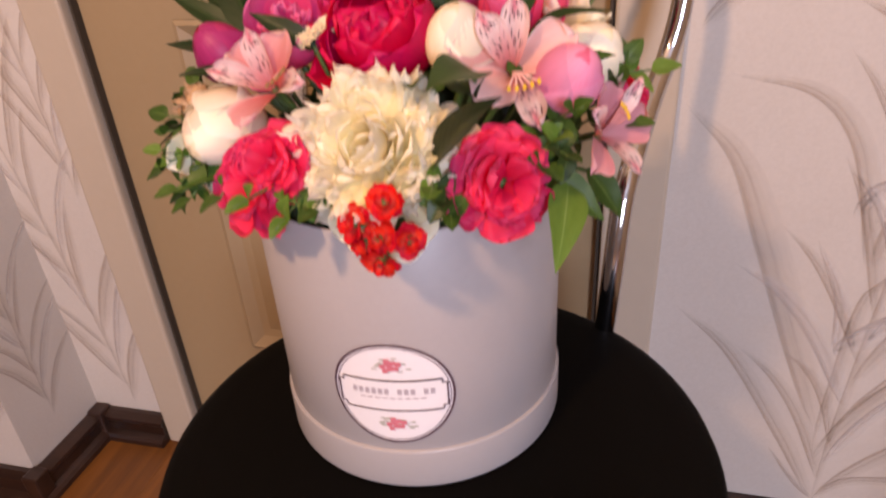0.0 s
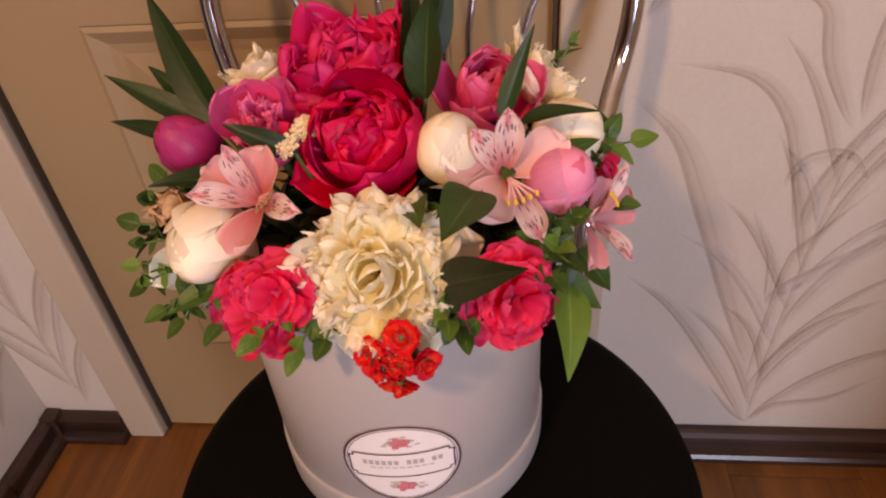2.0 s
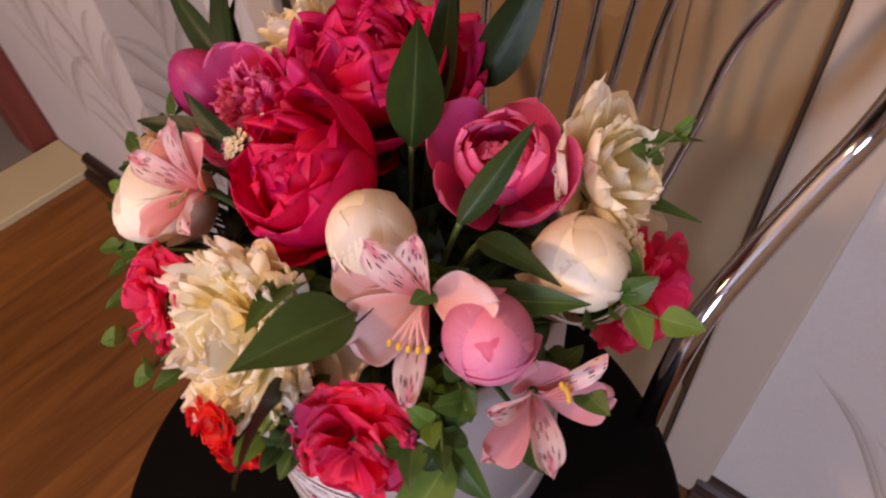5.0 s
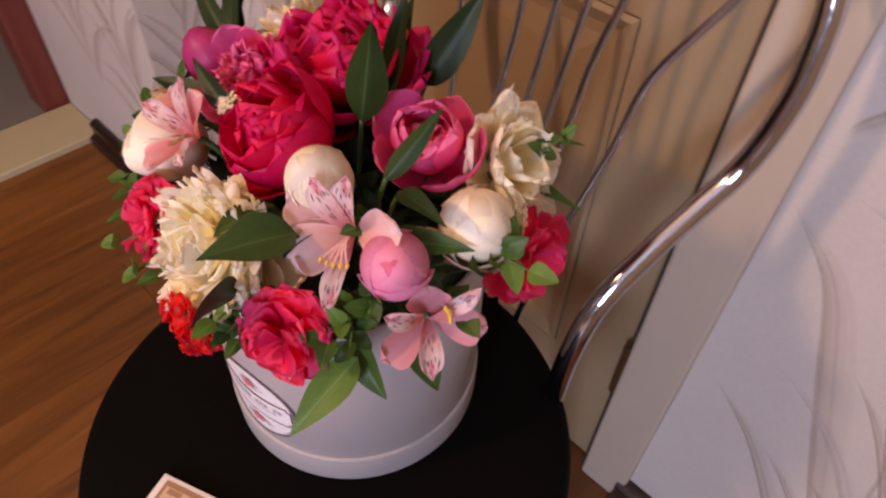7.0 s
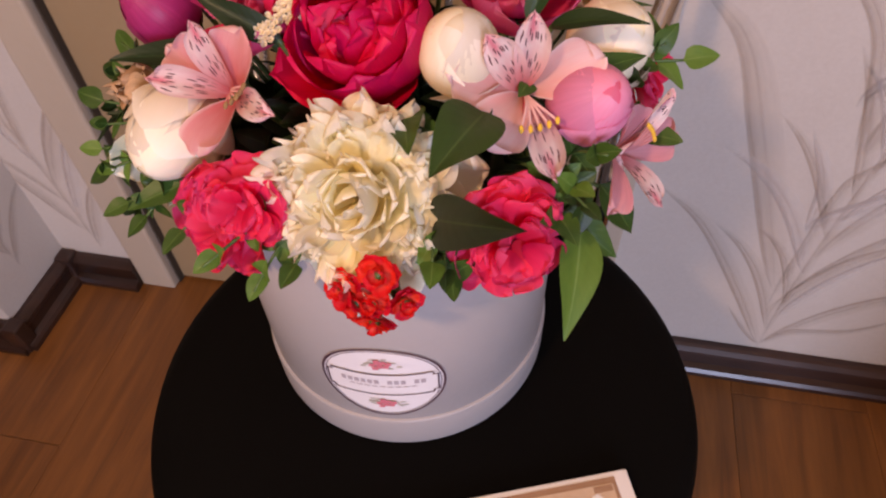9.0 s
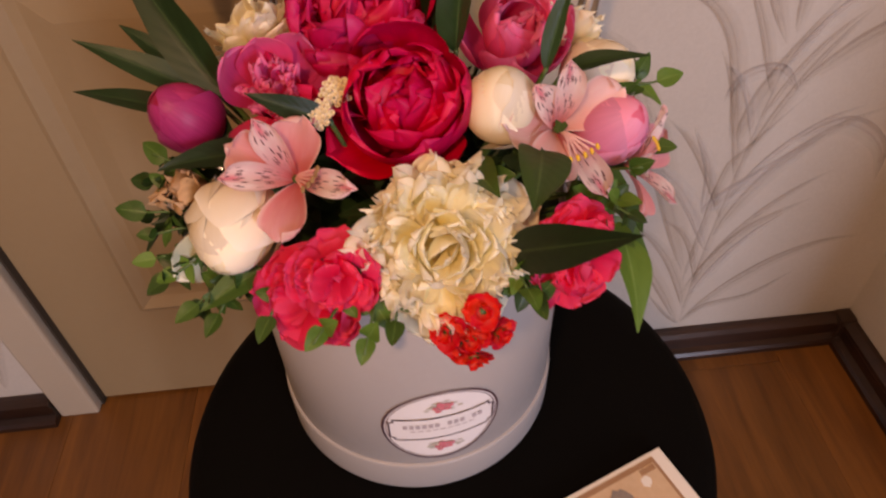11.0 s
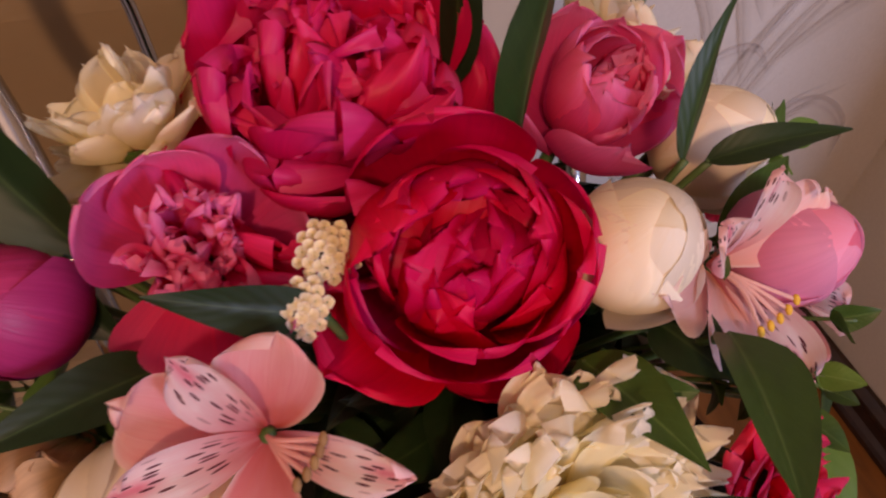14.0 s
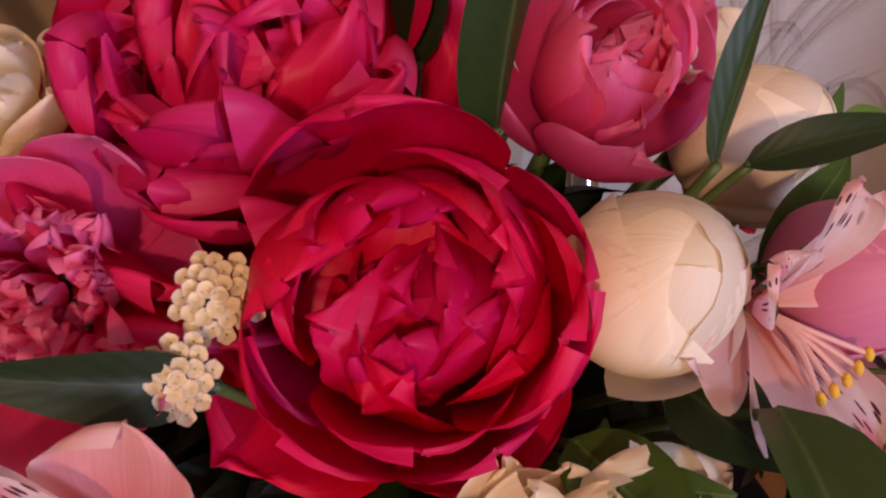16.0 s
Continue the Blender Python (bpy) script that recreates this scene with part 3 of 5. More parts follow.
def chair():
    t = thing("cafe_chair", "chrome tube cafe chair with round black vinyl seat", "chair", place=pose(SEAT.x, SEAT.y, 0))
    inv = Matrix.Translation((-SEAT.x, -SEAT.y, 0))
    prof = [(0, 0.425), (0.17, 0.425), (0.194, 0.428), (0.202, 0.436), (0.2062, 0.447), (0.2062, 0.456), (0.202, 0.465), (0.193, 0.4705), (0.175, 0.474), (0.12, 0.4752), (0, 0.4755)]
    part("seat", lathe_bm(prof, 96), M_vinyl, t, "round black padded vinyl seat", smooth=True)
    ring = [Vector((0.165 * math.cos(a), 0.165 * math.sin(a), 0.416)) for a in np.linspace(0, 2 * math.pi, 49)]
    part("seat_ring", tube_bm(ring, 0.009, 10), M_chrome, t, smooth=True)
    for k in range(4):
        a = math.pi / 4 + k * math.pi / 2
        c, s = math.cos(a), math.sin(a)
        leg = part("leg", tube_bm(spline([(0.15 * c, 0.15 * s, 0.42), (0.165 * c, 0.165 * s, 0.3), (0.205 * c, 0.205 * s, 0.012)], 8), 0.011, 14), M_chrome, t, smooth=True)
        part("rubber_foot", tube_bm([Vector((0.204 * c, 0.204 * s, 0.022)), Vector((0.2055 * c, 0.2055 * s, 0.0))], 0.014, 14), M_rubber, leg)
    right = [(0.134, 0.108, 0.415), (0.138, 0.110, 0.47), (0.141, 0.109, 0.53), (0.145, 0.124, 0.59), (0.155, 0.160, 0.630), (0.166, 0.195, 0.662), (0.176, 0.218, 0.69), (0.183, 0.227, 0.728), (0.184, 0.235, 0.77), (0.172, 0.243, 0.825), (0.125, 0.248, 0.868)]
    left = [(0.006 - x, y - 0.016, z) for x, y, z in right]
    loop = spline(right + [(0.003, 0.242, 0.886)] + left[::-1], 8)
    bm = tube_bm([inv @ q for q in loop], 0.0092, 18)
    part("back_tube", bm, M_chrome, t, "bent chrome back tube", smooth=True)
    for top, mid, low in ((-0.160, -0.100, -0.070), (-0.047, -0.036, -0.038), (-0.004, -0.006, -0.010), (0.028, 0.018, 0.012), (0.070, 0.040, 0.032), (0.163, 0.088, 0.062)):
        q = spline([(top, 0.247, 0.874), ((top + mid) / 2 + 0.004, 0.232, 0.80), (mid + 0.006, 0.214, 0.728), ((mid * 2 + low) / 3 + 0.006, 0.198, 0.66), (low + 0.004, 0.168, 0.54), (low * 0.9, 0.142, 0.43)], 6)
        part("back_rod", tube_bm([inv @ p for p in q], 0.0034, 10), M_chrome, t, smooth=True)
    return t


chair()

# ---------------- gift card box ----------------
def gift_box():
    t = thing("gift_card", "flat cream card with brown vintage print, on the seat", "card", place=pose(-0.028, -0.173, 0.4765, 0, 0, 21.2))
    w, h, d = 0.213, 0.085, 0.006
    part("card_body", box_bm(0, w, -h, 0, 0, d, 0.0012), M_cardbase, t)
    z = d + 0.0003

    def flat(name, x0, x1, y0, y1, m, lift=0.0):
        return part(name, box_bm(x0, x1, y0, y1, z - 0.0002, z + 0.0002 + lift), m, t)

    flat("print_border", 0.006, w - 0.010, -h + 0.006, -0.004, M_cardbrown)
    flat("print_field", 0.009, w - 0.0125, -h + 0.009, -0.008, M_cardtan, 0.0003)
    for x, y, r, m in ((0.022, -0.017, 0.0045, M_cardbase), (w - 0.026, -0.018, 0.0045, M_cardbase), (0.036, -0.014, 0.006, M_inkrose), (w - 0.05, -0.021, 0.009, M_cardgrey), (w - 0.042, -0.03, 0.006, M_inkrose), (0.05, -0.024, 0.008, M_cardgrey), (0.09, -0.03, 0.012, M_cardgrey)):
        bm = bmesh.new()
        rng = random.Random(int(x * 1e4))
        ring = [bm.verts.new((x + r * rng.uniform(0.75, 1.1) * math.cos(a), y + r * rng.uniform(0.75, 1.1) * math.sin(a), z + 0.0009)) for a in np.linspace(0, 2 * math.pi, 18, endpoint=False)]
        bm.faces.new(ring)
        part("print_motif", bm, m, t)
    for k in range(2):
        flat("print_corner", (w - 0.026, 0.012)[k], (w - 0.0135, 0.024)[k], -0.013, -0.009, M_cardbrown, 0.0006)
    flat("print_bar", 0.06, 0.15, -0.014, -0.012, M_cardbrown, 0.0006)
    return t


gift_box()

# ---------------- hat box ----------------
BZ, BR, BT = 0.4765, 0.1025, 0.671


def around(s, h, r):
    """A place on the box wall: s metres along the curve from the label's middle, at height h."""
    a = radians(-84.0) + s / BR
    return Vector((r * math.cos(a), r * math.sin(a), h))


def hat_box():
    t = thing("hat_box", "round white cardboard hat box with oval floral label", "box", place=pose(0, 0, 0))
    body = [(BR - 0.002, BZ + 0.002), (BR, BZ + 0.004), (BR, BT - 0.001), (BR - 0.0008, BT), (BR - 0.0022, BT), (BR - 0.003, BT - 0.001), (BR - 0.003, BZ + 0.004), (0, BZ + 0.004)]
    part("body", lathe_bm(body, 128), M_box, t, smooth=True)
    band = [(0, BZ), (BR + 0.0008, BZ), (BR + 0.0019, BZ + 0.0012), (BR + 0.0022, BZ + 0.003), (BR + 0.0022, BZ + 0.031), (BR + 0.0019, BZ + 0.0326), (BR + 0.0012, BZ + 0.0334), (BR - 0.001, BZ + 0.0334)]
    part("base_band", lathe_bm(band, 128), M_box, t, "white band round the foot", smooth=True)
    lab_z = 0.557
    a, b = 0.0395, 0.0400

    def ellipse(k, n, sx, sy):
        w = 2 * math.pi * k / n
        return sx * math.cos(w), sy * math.sin(w)

    def oval(name, sx, sy, tx, ty, lift, m, par):
        """A flat ring between two ellipses, wrapped round the wall (tx = 0 fills it)."""
        bm, n = bmesh.new(), 72
        rings = []
        for f in ((0, 1) if tx else (0.0, 0.25, 0.5, 0.75, 0.98)):
            x, y = (sx + (tx - sx) * f, sy + (ty - sy) * f)
            rings.append([bm.verts.new(around(p, lab_z + q, BR + lift)) for p, q in (ellipse(k, n, x, y) for k in range(n))])
        for u, v in zip(rings, rings[1:]):
            for k in range(n):
                bm.faces.new((u[k], u[(k + 1) % n], v[(k + 1) % n], v[k]))
        if not tx:
            bm.faces.new(rings[-1])
        bmesh.ops.recalc_face_normals(bm, faces=bm.faces)
        return part(name, bm, m, par)

    def strip(name, x0, x1, y0, y1, lift, m, par, bow=0.0):
        n = max(2, int((x1 - x0) / 0.002))
        rows = []
        for y in (y0, y1):
            rows.append([around(x0 + (x1 - x0) * k / n, lab_z + y + bow * (1 - ((x0 + (x1 - x0) * k / n) / 0.03) ** 2), BR + lift) for k in range(n + 1)])
        return part(name, sheet(rows), m, par)

    lab = oval("label", a, b, 0, 0, 0.0005, M_sticker, t)
    tagged(lab, "oval paper label with plum rings and roses")
    oval("label_ring", a, b, a - 0.0017, b - 0.0017, 0.0008, M_ink, lab)
    oval("label_ring", a - 0.0026, b - 0.0026, a - 0.0032, b - 0.0032, 0.0008, M_ink, lab)
    bw, bh, bo = 0.0345, 0.0120, 0.0
    strip("banner", -bw, bw, -bh, bh, 0.0009, M_sticker, lab, bo)
    for y in (-bh, bh):
        strip("banner_line", -bw + 0.003, bw - 0.003, y - 0.0006, y + 0.0006, 0.0013, M_ink, lab, bo)
    for x in (-bw, bw):
        strip("banner_line", x - 0.0006, x + 0.0006, -bh + 0.003, bh - 0.003, 0.0013, M_ink, lab, bo)
        for y in (-1, 1):
            strip("banner_notch", x - 0.0036 if x > 0 else x - 0.0004, x + 0.0004 if x > 0 else x + 0.0036, y * (bh - 0.003) - 0.0005, y * (bh - 0.003) + 0.0005, 0.0013, M_ink, lab, bo)
            strip("banner_notch", (x - 0.0035 if x > 0 else x + 0.0025), (x - 0.0025 if x > 0 else x + 0.0035), min(y * bh, y * (bh - 0.0032)), max(y * bh, y * (bh - 0.0032)), 0.0013, M_ink, lab, bo)
    # the maker's name as plain upright bars, a finer line under it
    for k in range(13):
        if k in (6, 10):
            continue
        x = -0.0255 + k * 0.0041
        strip("text_bar", x, x + 0.0029, 0.0012, 0.0056, 0.0013, M_inkpale, lab, bo)
    for k in range(9):
        strip("text_line", -0.021 + k * 0.0048, -0.0175 + k * 0.0048, -0.0024, -0.0014, 0.0013, M_inkpale, lab, bo)
    rng = random.Random(4)
    for cy in (0.0240, -0.0230):
        for k in range(16):
            q = rng.uniform(0, 2 * math.pi)
            d = rng.uniform(0.004, 0.012)
            x, y = d * math.cos(q) * 1.3, cy + d * math.sin(q) * 0.5
            strip("label_leaf", x - 0.0016, x + 0.0016, y - 0.0006, y + 0.0006, 0.0011, M_inkgreen, lab)
        for k in range(9):
            q, d = k * 2.4, 0.0016 * math.sqrt(k)
            x, y = d * math.cos(q) * 1.3, cy + d * math.sin(q)
            strip("label_rose", x - 0.0018, x + 0.0018, y - 0.0016, y + 0.0016, 0.0013 + 0.00006 * k, M_inkrose, lab)
    return t


hat_box()
dome = [(BR - 0.0035, BT - 0.05), (BR - 0.0035, BT - 0.014), (0.092, BT - 0.004), (0.078, BT + 0.012), (0.052, BT + 0.024), (0, BT + 0.03)]
tagged(part("floral_foam", lathe_bm([(0, BZ + 0.0045)] + [(BR - 0.0035, BZ + 0.0045)] + dome, 48), M_foam, None, smooth=True), "dark green floral foam holding the stems in the box", "foam")


# ---------------- flowers ----------------
def petal_mesh(name, L, W, a0, a1, cup, ruffle, seed, material, notch=0.12, power=1.0, nu=14, nv=12, shape=0.62, tipsharp=3.2, fold=0.0, wrap=0.0):
    """A petal from the origin: rises outwards along +x, elevation a0 to a1 (degrees), inner face up."""
    rng = random.Random(seed)
    ph = [rng.uniform(0, 6.28) for _ in range(4)]
    rows = []
    x = z = 0.0
    prev = 0.0
    for j in range(nv + 1):
        v = 1 - (1 - j / nv) ** 1.8
        a = radians(a0 + (a1 - a0) * v ** power)
        if j:
            x += L * (v - prev) * math.cos(a)
            z += L * (v - prev) * math.sin(a)
        prev = v
        w = W * (max(v, 0.012) ** shape) * max(0.0, 1 - v ** tipsharp) ** 0.5 / 0.74
        if j == nv:
            w = W * 0.05
        row = []
        for i in range(nu + 1):
            u = 2 * i / nu - 1
            s = v * v * (0.35 + abs(u) ** 1.5)
            wav = ruffle * s * (math.sin(4.3 * u + ph[0] + 2.0 * v) + 0.45 * math.sin(8.3 * u + ph[1] + 3 * v)) * L
            nrm = cup * u * u * w + wav + fold * abs(u) * w
            back = notch * L * v ** 3 * (0.5 + 0.35 * math.sin(5 * u + ph[2]) + 0.26 * math.sin(10 * u + ph[3])) * 0.6 + 0.10 * L * v ** 5 * u * u
            px, py = x - math.cos(a) * back - math.sin(a) * nrm, u * w * 0.5
            if wrap:
                reach = max(px, (0.3 if wrap < 1 else 0.08) * L)
                phi = max(-1.5, min(1.5, py / reach)) * wrap
                px, py = px - reach * (1 - math.cos(phi)), reach * math.sin(phi) + py * (1 - wrap)
            row.append(Vector((px, py, z - math.sin(a) * back + math.cos(a) * nrm)))
        rows.append(row)
    bm = sheet(rows)
    me = bpy.data.meshes.new(name)
    bm.to_mesh(me)
    bm.free()
    me.shade_smooth()
    me.materials.append(material)
    return me


def aim(place, axis, spin=0.0):
    """A pose at place with z along axis."""
    q = Vector(axis).to_track_quat("Z", "Y").to_matrix().to_4x4()
    return Matrix.Translation(place) @ q @ pose(0, 0, 0, 0, 0, spin)


def stem_to_foam(t, base, axis, thick=0.0026, calyx=True):
    """The stalk from the flower's base down into the foam, and its green sepals."""
    m = t.matrix_world.inverted()
    low = Vector((base.x * 0.55, base.y * 0.55, BT + 0.01))
    q = spline([base + Vector(axis).normalized() * 0.004, base - Vector(axis).normalized() * 0.012, low], 6)
    part("stem", tube_bm([m @ p for p in q], thick, 8), M_stem, t, smooth=True)


SEPAL = [petal_mesh("sepal", 0.018, 0.012, 0, 70, 0.2, 0.02, s, L_mid, 0.05) for s in range(3)]


def rosette(name, label, category, centre, axis, layers, base_drop, group="", spin=0.0, sepals=4, sepal_scale=1.0):
    """A flower of petal layers: (meshes, count, radius, lift, tilt jitter, scale, scatter)."""
    axis = Vector(axis).normalized()
    base = Vector(centre) - axis * base_drop
    t = thing(name, label, category, group, aim(base, axis, spin))
    bpy.context.view_layer.update()
    rng = random.Random(int(abs(centre[0] * 7919 + centre[1] * 104729 + centre[2] * 1299) * 1000))
    stem_to_foam(t, base, axis)
    for k in range(sepals):
        piece("sepal", SEPAL[k % 3], t, pose(0, 0, -0.001, 0, 0, k * 360 / max(sepals, 1) + 20) @ Matrix.Scale(sepal_scale, 4))
    turn = 0.0
    for meshes, count, radius, lift, jitter, size, scatter in layers:
        turn += 137.5 / 2
        for k in range(count):
            a = turn + 360 * k / count + rng.uniform(-1, 1) * 180 / count * 0.7 * scatter
            r = radius * (rng.random() ** 0.5 if scatter > 1 else 1.0)
            m = pose(0, 0, lift + rng.uniform(-0.002, 0.002) * scatter, 0, 0, a) @ pose(r, 0, 0, rng.uniform(-jitter, jitter), rng.uniform(-jitter, jitter), rng.uniform(-jitter, jitter) * 2)
            piece("petal", rng.choice(meshes), t, m @ Matrix.Scale(size * rng.uniform(0.88, 1.1), 4))
    return t


def family(name, n, L, W, a0, a1, cup, ruffle, material, **more):
    return [petal_mesh(name, L * (0.92 + 0.05 * k), W * (1.06 - 0.04 * k), a0, a1, cup, ruffle, 31 * k + int(L * 1e4) + int(W * 3e4), material, **more) for k in range(n)]


# crimson peonies: a bowl of broad guard petals round a crumpled heart
guard = family("petal", 3, 0.074, 0.070, -8, 122, 0.04, 0.015, P_red, notch=0.05, wrap=0.95)
bowl = family("petal", 3, 0.066, 0.052, 15, 122, 0.06, 0.03, P_red, notch=0.14, wrap=0.9)
heart = family("petal", 5, 0.055, 0.038, 48, 142, 0.26, 0.035, P_red, notch=0.07, nu=14, nv=14, wrap=0.3)
knot = family("petal", 5, 0.049, 0.030, 60, 178, 0.34, 0.05, P_red, notch=0.09, nu=14, nv=14, wrap=0.15)
front = rosette("peony", "half-open crimson peony with a cupped crumpled heart", "flower", (0.001, -0.049, 0.774), (-0.22, -0.58, 0.78),
        [(guard, 3, 0.004, 0, 4, 0.95, 0.4), (guard, 3, 0.003, 0.001, 5, 0.9, 0.6), (bowl, 4, 0.004, 0.002, 6, 0.98, 0.8), (heart, 8, 0.017, 0.001, 12, 0.98, 0.9), (heart, 7, 0.011, 0.004, 16, 0.98, 1.2), (knot, 8, 0.013, 0.006, 20, 0.95, 1.4), (knot, 7, 0.006, 0.010, 22, 0.86, 1.5)], 0.043, "red peonies", 40)
tongue = family("petal", 2, 0.068, 0.060, 8, 62, 0.10, 0.02, P_red, notch=0.06, wrap=0.6)
for k, (a, sc) in enumerate(((186, 0.88), (262, 0.76))):
    piece("petal", tongue[k], front, pose(0, 0, 0, 0, 0, a) @ pose(0.005, 0, 0, 0, 0, 0) @ Matrix.Scale(sc, 4))
guard2 = family("petal", 4, 0.066, 0.058, -8, 80, 0.08, 0.04, P_red2, notch=0.16, nu=16, nv=14, wrap=0.6)
bowl2 = family("petal", 5, 0.060, 0.046, 25, 100, 0.14, 0.075, P_red2, notch=0.30, nu=16, nv=14, wrap=0.4)
heart2 = family("petal", 5, 0.050, 0.036, 50, 125, 0.22, 0.085, P_red2, notch=0.34, nu=16, nv=14, wrap=0.3)
rosette("peony", "large full-blown cerise-red peony with ragged petal tips", "flower", (-0.018, 0.017, 0.778), (-0.06, -0.22, 0.97),
        [(guard2, 6, 0.005, 0, 6, 1.12, 0.8), (guard2, 6, 0.004, 0.002, 8, 1.06, 1), (bowl2, 8, 0.006, 0.004, 10, 1.12, 1), (bowl2, 11, 0.012, 0.006, 14, 1.05, 1.3), (heart2, 14, 0.017, 0.008, 16, 1.1, 1.5), (heart2, 12, 0.010, 0.010, 20, 1.1, 1.6)], 0.042, "red peonies")

# pink peonies
pg = family("petal", 3, 0.056, 0.046, -5, 100, 0.05, 0.02, P_pink, notch=0.06, wrap=0.9)
pb = family("petal", 3, 0.050, 0.040, 25, 125, 0.06, 0.03, P_pink, notch=0.12, wrap=0.9)
ph = family("petal", 4, 0.034, 0.019, 55, 130, 0.15, 0.08, P_pink, notch=0.4, nu=12, wrap=0.6)
rosette("peony", "rose-pink peony opening into a loose bowl", "flower", (0.070, 0.008, 0.772), (0.12, -0.38, 0.92),
        [(pg, 5, 0.004, 0, 8, 0.95, 1), (pb, 5, 0.004, 0.002, 6, 1.0, 0.8), (pb, 6, 0.004, 0.004, 8, 0.9, 1), (ph, 9, 0.009, 0.008, 14, 1.0, 1.5), (ph, 8, 0.006, 0.012, 18, 0.95, 1.5)], 0.033, "pink peonies", 10)
pf = family("petal", 5, 0.030, 0.013, 50, 95, 0.30, 0.09, P_pink, notch=0.45, nu=10, wrap=0.3)
pinkleft = rosette("peony", "pink peony with one broad outer petal and fringed centre", "flower", (-0.060, -0.024, 0.765), (0.05, -0.55, 0.80),
        [(pf, 16, 0.010, 0.003, 14, 0.84, 1.4), (pf, 14, 0.007, 0.006, 18, 0.76, 1.6), (pf, 10, 0.004, 0.008, 20, 0.68, 1.6)], 0.022, "pink peonies", 95)
for k, (a, tilt, sc) in enumerate(((142, -4, 0.84), (100, -6, 0.76), (55, 2, 0.76), (238, 40, 0.80), (262, 4, 0.86), (305, -3, 0.9), (345, 4, 0.8))):
    piece("petal", pg[k % 3], pinkleft, pose(0, 0, 0, 0, 0, a - 95) @ pose(0.005, 0, 0, 0, tilt, 0) @ Matrix.Scale(sc, 4))

# white peonies
wg = family("petal", 3, 0.056, 0.044, -2, 42, 0.12, 0.045, P_white, notch=0.14, nu=14)
wb = family("petal", 5, 0.046, 0.028, 4, 40, 0.10, 0.045, P_white, notch=0.22, nu=14)
wh = family("petal", 5, 0.036, 0.025, 32, 82, 0.16, 0.05, P_white, notch=0.20, nu=14)
wc = family("petal", 4, 0.034, 0.032, 42, 122, 0.18, 0.04, P_white, notch=0.14, nu=14, wrap=0.5)
wf = family("petal", 6, 0.041, 0.021, 8, 50, 0.12, 0.07, P_white, notch=0.24, nu=14, shape=0.75)
whitefront = rosette("peony", "full creamy-white peony with ragged layered petals", "flower", (0.016, -0.098, 0.719), (0.05, -0.82, 0.57),
        [(wb, 12, 0.004, 0.000, 6, 0.92, 1.2), (wf, 28, 0.005, 0.003, 8, 1.04, 1.3), (wf, 28, 0.006, 0.006, 10, 0.98, 1.4), (wf, 26, 0.008, 0.009, 12, 0.86, 1.5), (wh, 9, 0.008, 0.010, 12, 0.88, 1.4), (wf, 20, 0.008, 0.012, 16, 0.72, 1.6), (wh, 7, 0.006, 0.013, 14, 0.8, 1.4), (wc, 4, 0.005, 0.013, 12, 0.86, 1.0), (wc, 3, 0.003, 0.015, 12, 0.7, 1.0), (wf, 8, 0.004, 0.018, 24, 0.45, 1.4)], 0.014, "white peonies")
for k, a in enumerate((-20, 12, 195, 228, 258, 288, 318)):
    piece("petal", wg[k % 3], whitefront, pose(0, 0, -0.001 * (k % 3), 0, 0, a) @ pose(0.004, 0, -0.003, 0, 13 + 4 * (k % 2), 0) @ Matrix.Scale(0.95 + 0.04 * (k % 3), 4))
for k, a in enumerate((40, 66, 92, 118, 146, 170)):
    piece("petal", wb[k % 4], whitefront, pose(0, 0, 0.003, 0, 0, a) @ pose(0.008, 0, 0, 0, 6 - 12 * (k % 2), 0) @ Matrix.Scale(0.74 + 0.05 * (k % 3), 4))
rosette("peony", "creamy-white peony with frilled petals beside the pink peony", "flower", (0.100, 0.045, 0.748), (0.78, 0.12, 0.60),
        [(wg, 8, 0.003, 0, 6, 0.78, 1), (wb, 13, 0.004, 0.003, 10, 0.85, 1.2), (wh, 13, 0.008, 0.005, 16, 0.9, 1.5), (wh, 8, 0.006, 0.008, 18, 0.8, 1.5)], 0.012, "white peonies")
rosette("peony", "creamy-white peony behind the pink peony", "flower", (-0.074, 0.030, 0.764), (-0.45, 0.20, 0.87),
        [(wg, 7, 0.003, 0, 6, 0.65, 1), (wb, 12, 0.004, 0.003, 10, 0.72, 1.2), (wh, 12, 0.008, 0.004, 16, 0.8, 1.5), (wh, 8, 0.005, 0.006, 18, 0.7, 1.5)], 0.010, "white peonies")

# buds
def bud_shell(name, r, tall, span, top, lift, seed, material, open_=0.0, frill=0.009):
    """One petal of a bud: a patch of an egg, wrapped over span degrees of turn, from the base up to top degrees."""
    rng = random.Random(seed)
    ph = [rng.uniform(0, 6.28) for _ in range(4)]
    rows = []
    for j in range(15):
        v = j / 14
        row = []
        for i in range(17):
            u = 2 * i / 16 - 1
            edge = 1 - 0.30 * abs(u) ** 2.4 + frill * (math.sin(5 * u + ph[0]) + 0.6 * math.sin(12 * u + ph[1]))
            th = radians(top) * v * edge
            grow = 1 + lift + 0.075 * abs(u) ** 5 * v + open_ * v ** 2.2 + 0.012 * math.sin(3 * u + ph[2] + 4 * v)
            wide = radians(span) * 0.5 * (0.35 + 0.65 * math.sin(min(1.0, 1.25 * v) * math.pi / 2))
            rad = r * grow * math.sin(th) * (1 + 0.12 * math.cos(th))
            row.append(Vector((rad * math.cos(u * wide), rad * math.sin(u * wide), r * tall * (1 - math.cos(th) * (1 + 0.5 * lift)) * (1 - 0.10 * open_))))
        rows.append(row)
    bm = sheet(rows)
    me = bpy.data.meshes.new(name)
    bm.to_mesh(me)
    bm.free()
    me.shade_smooth()
    me.materials.append(material)
    return me


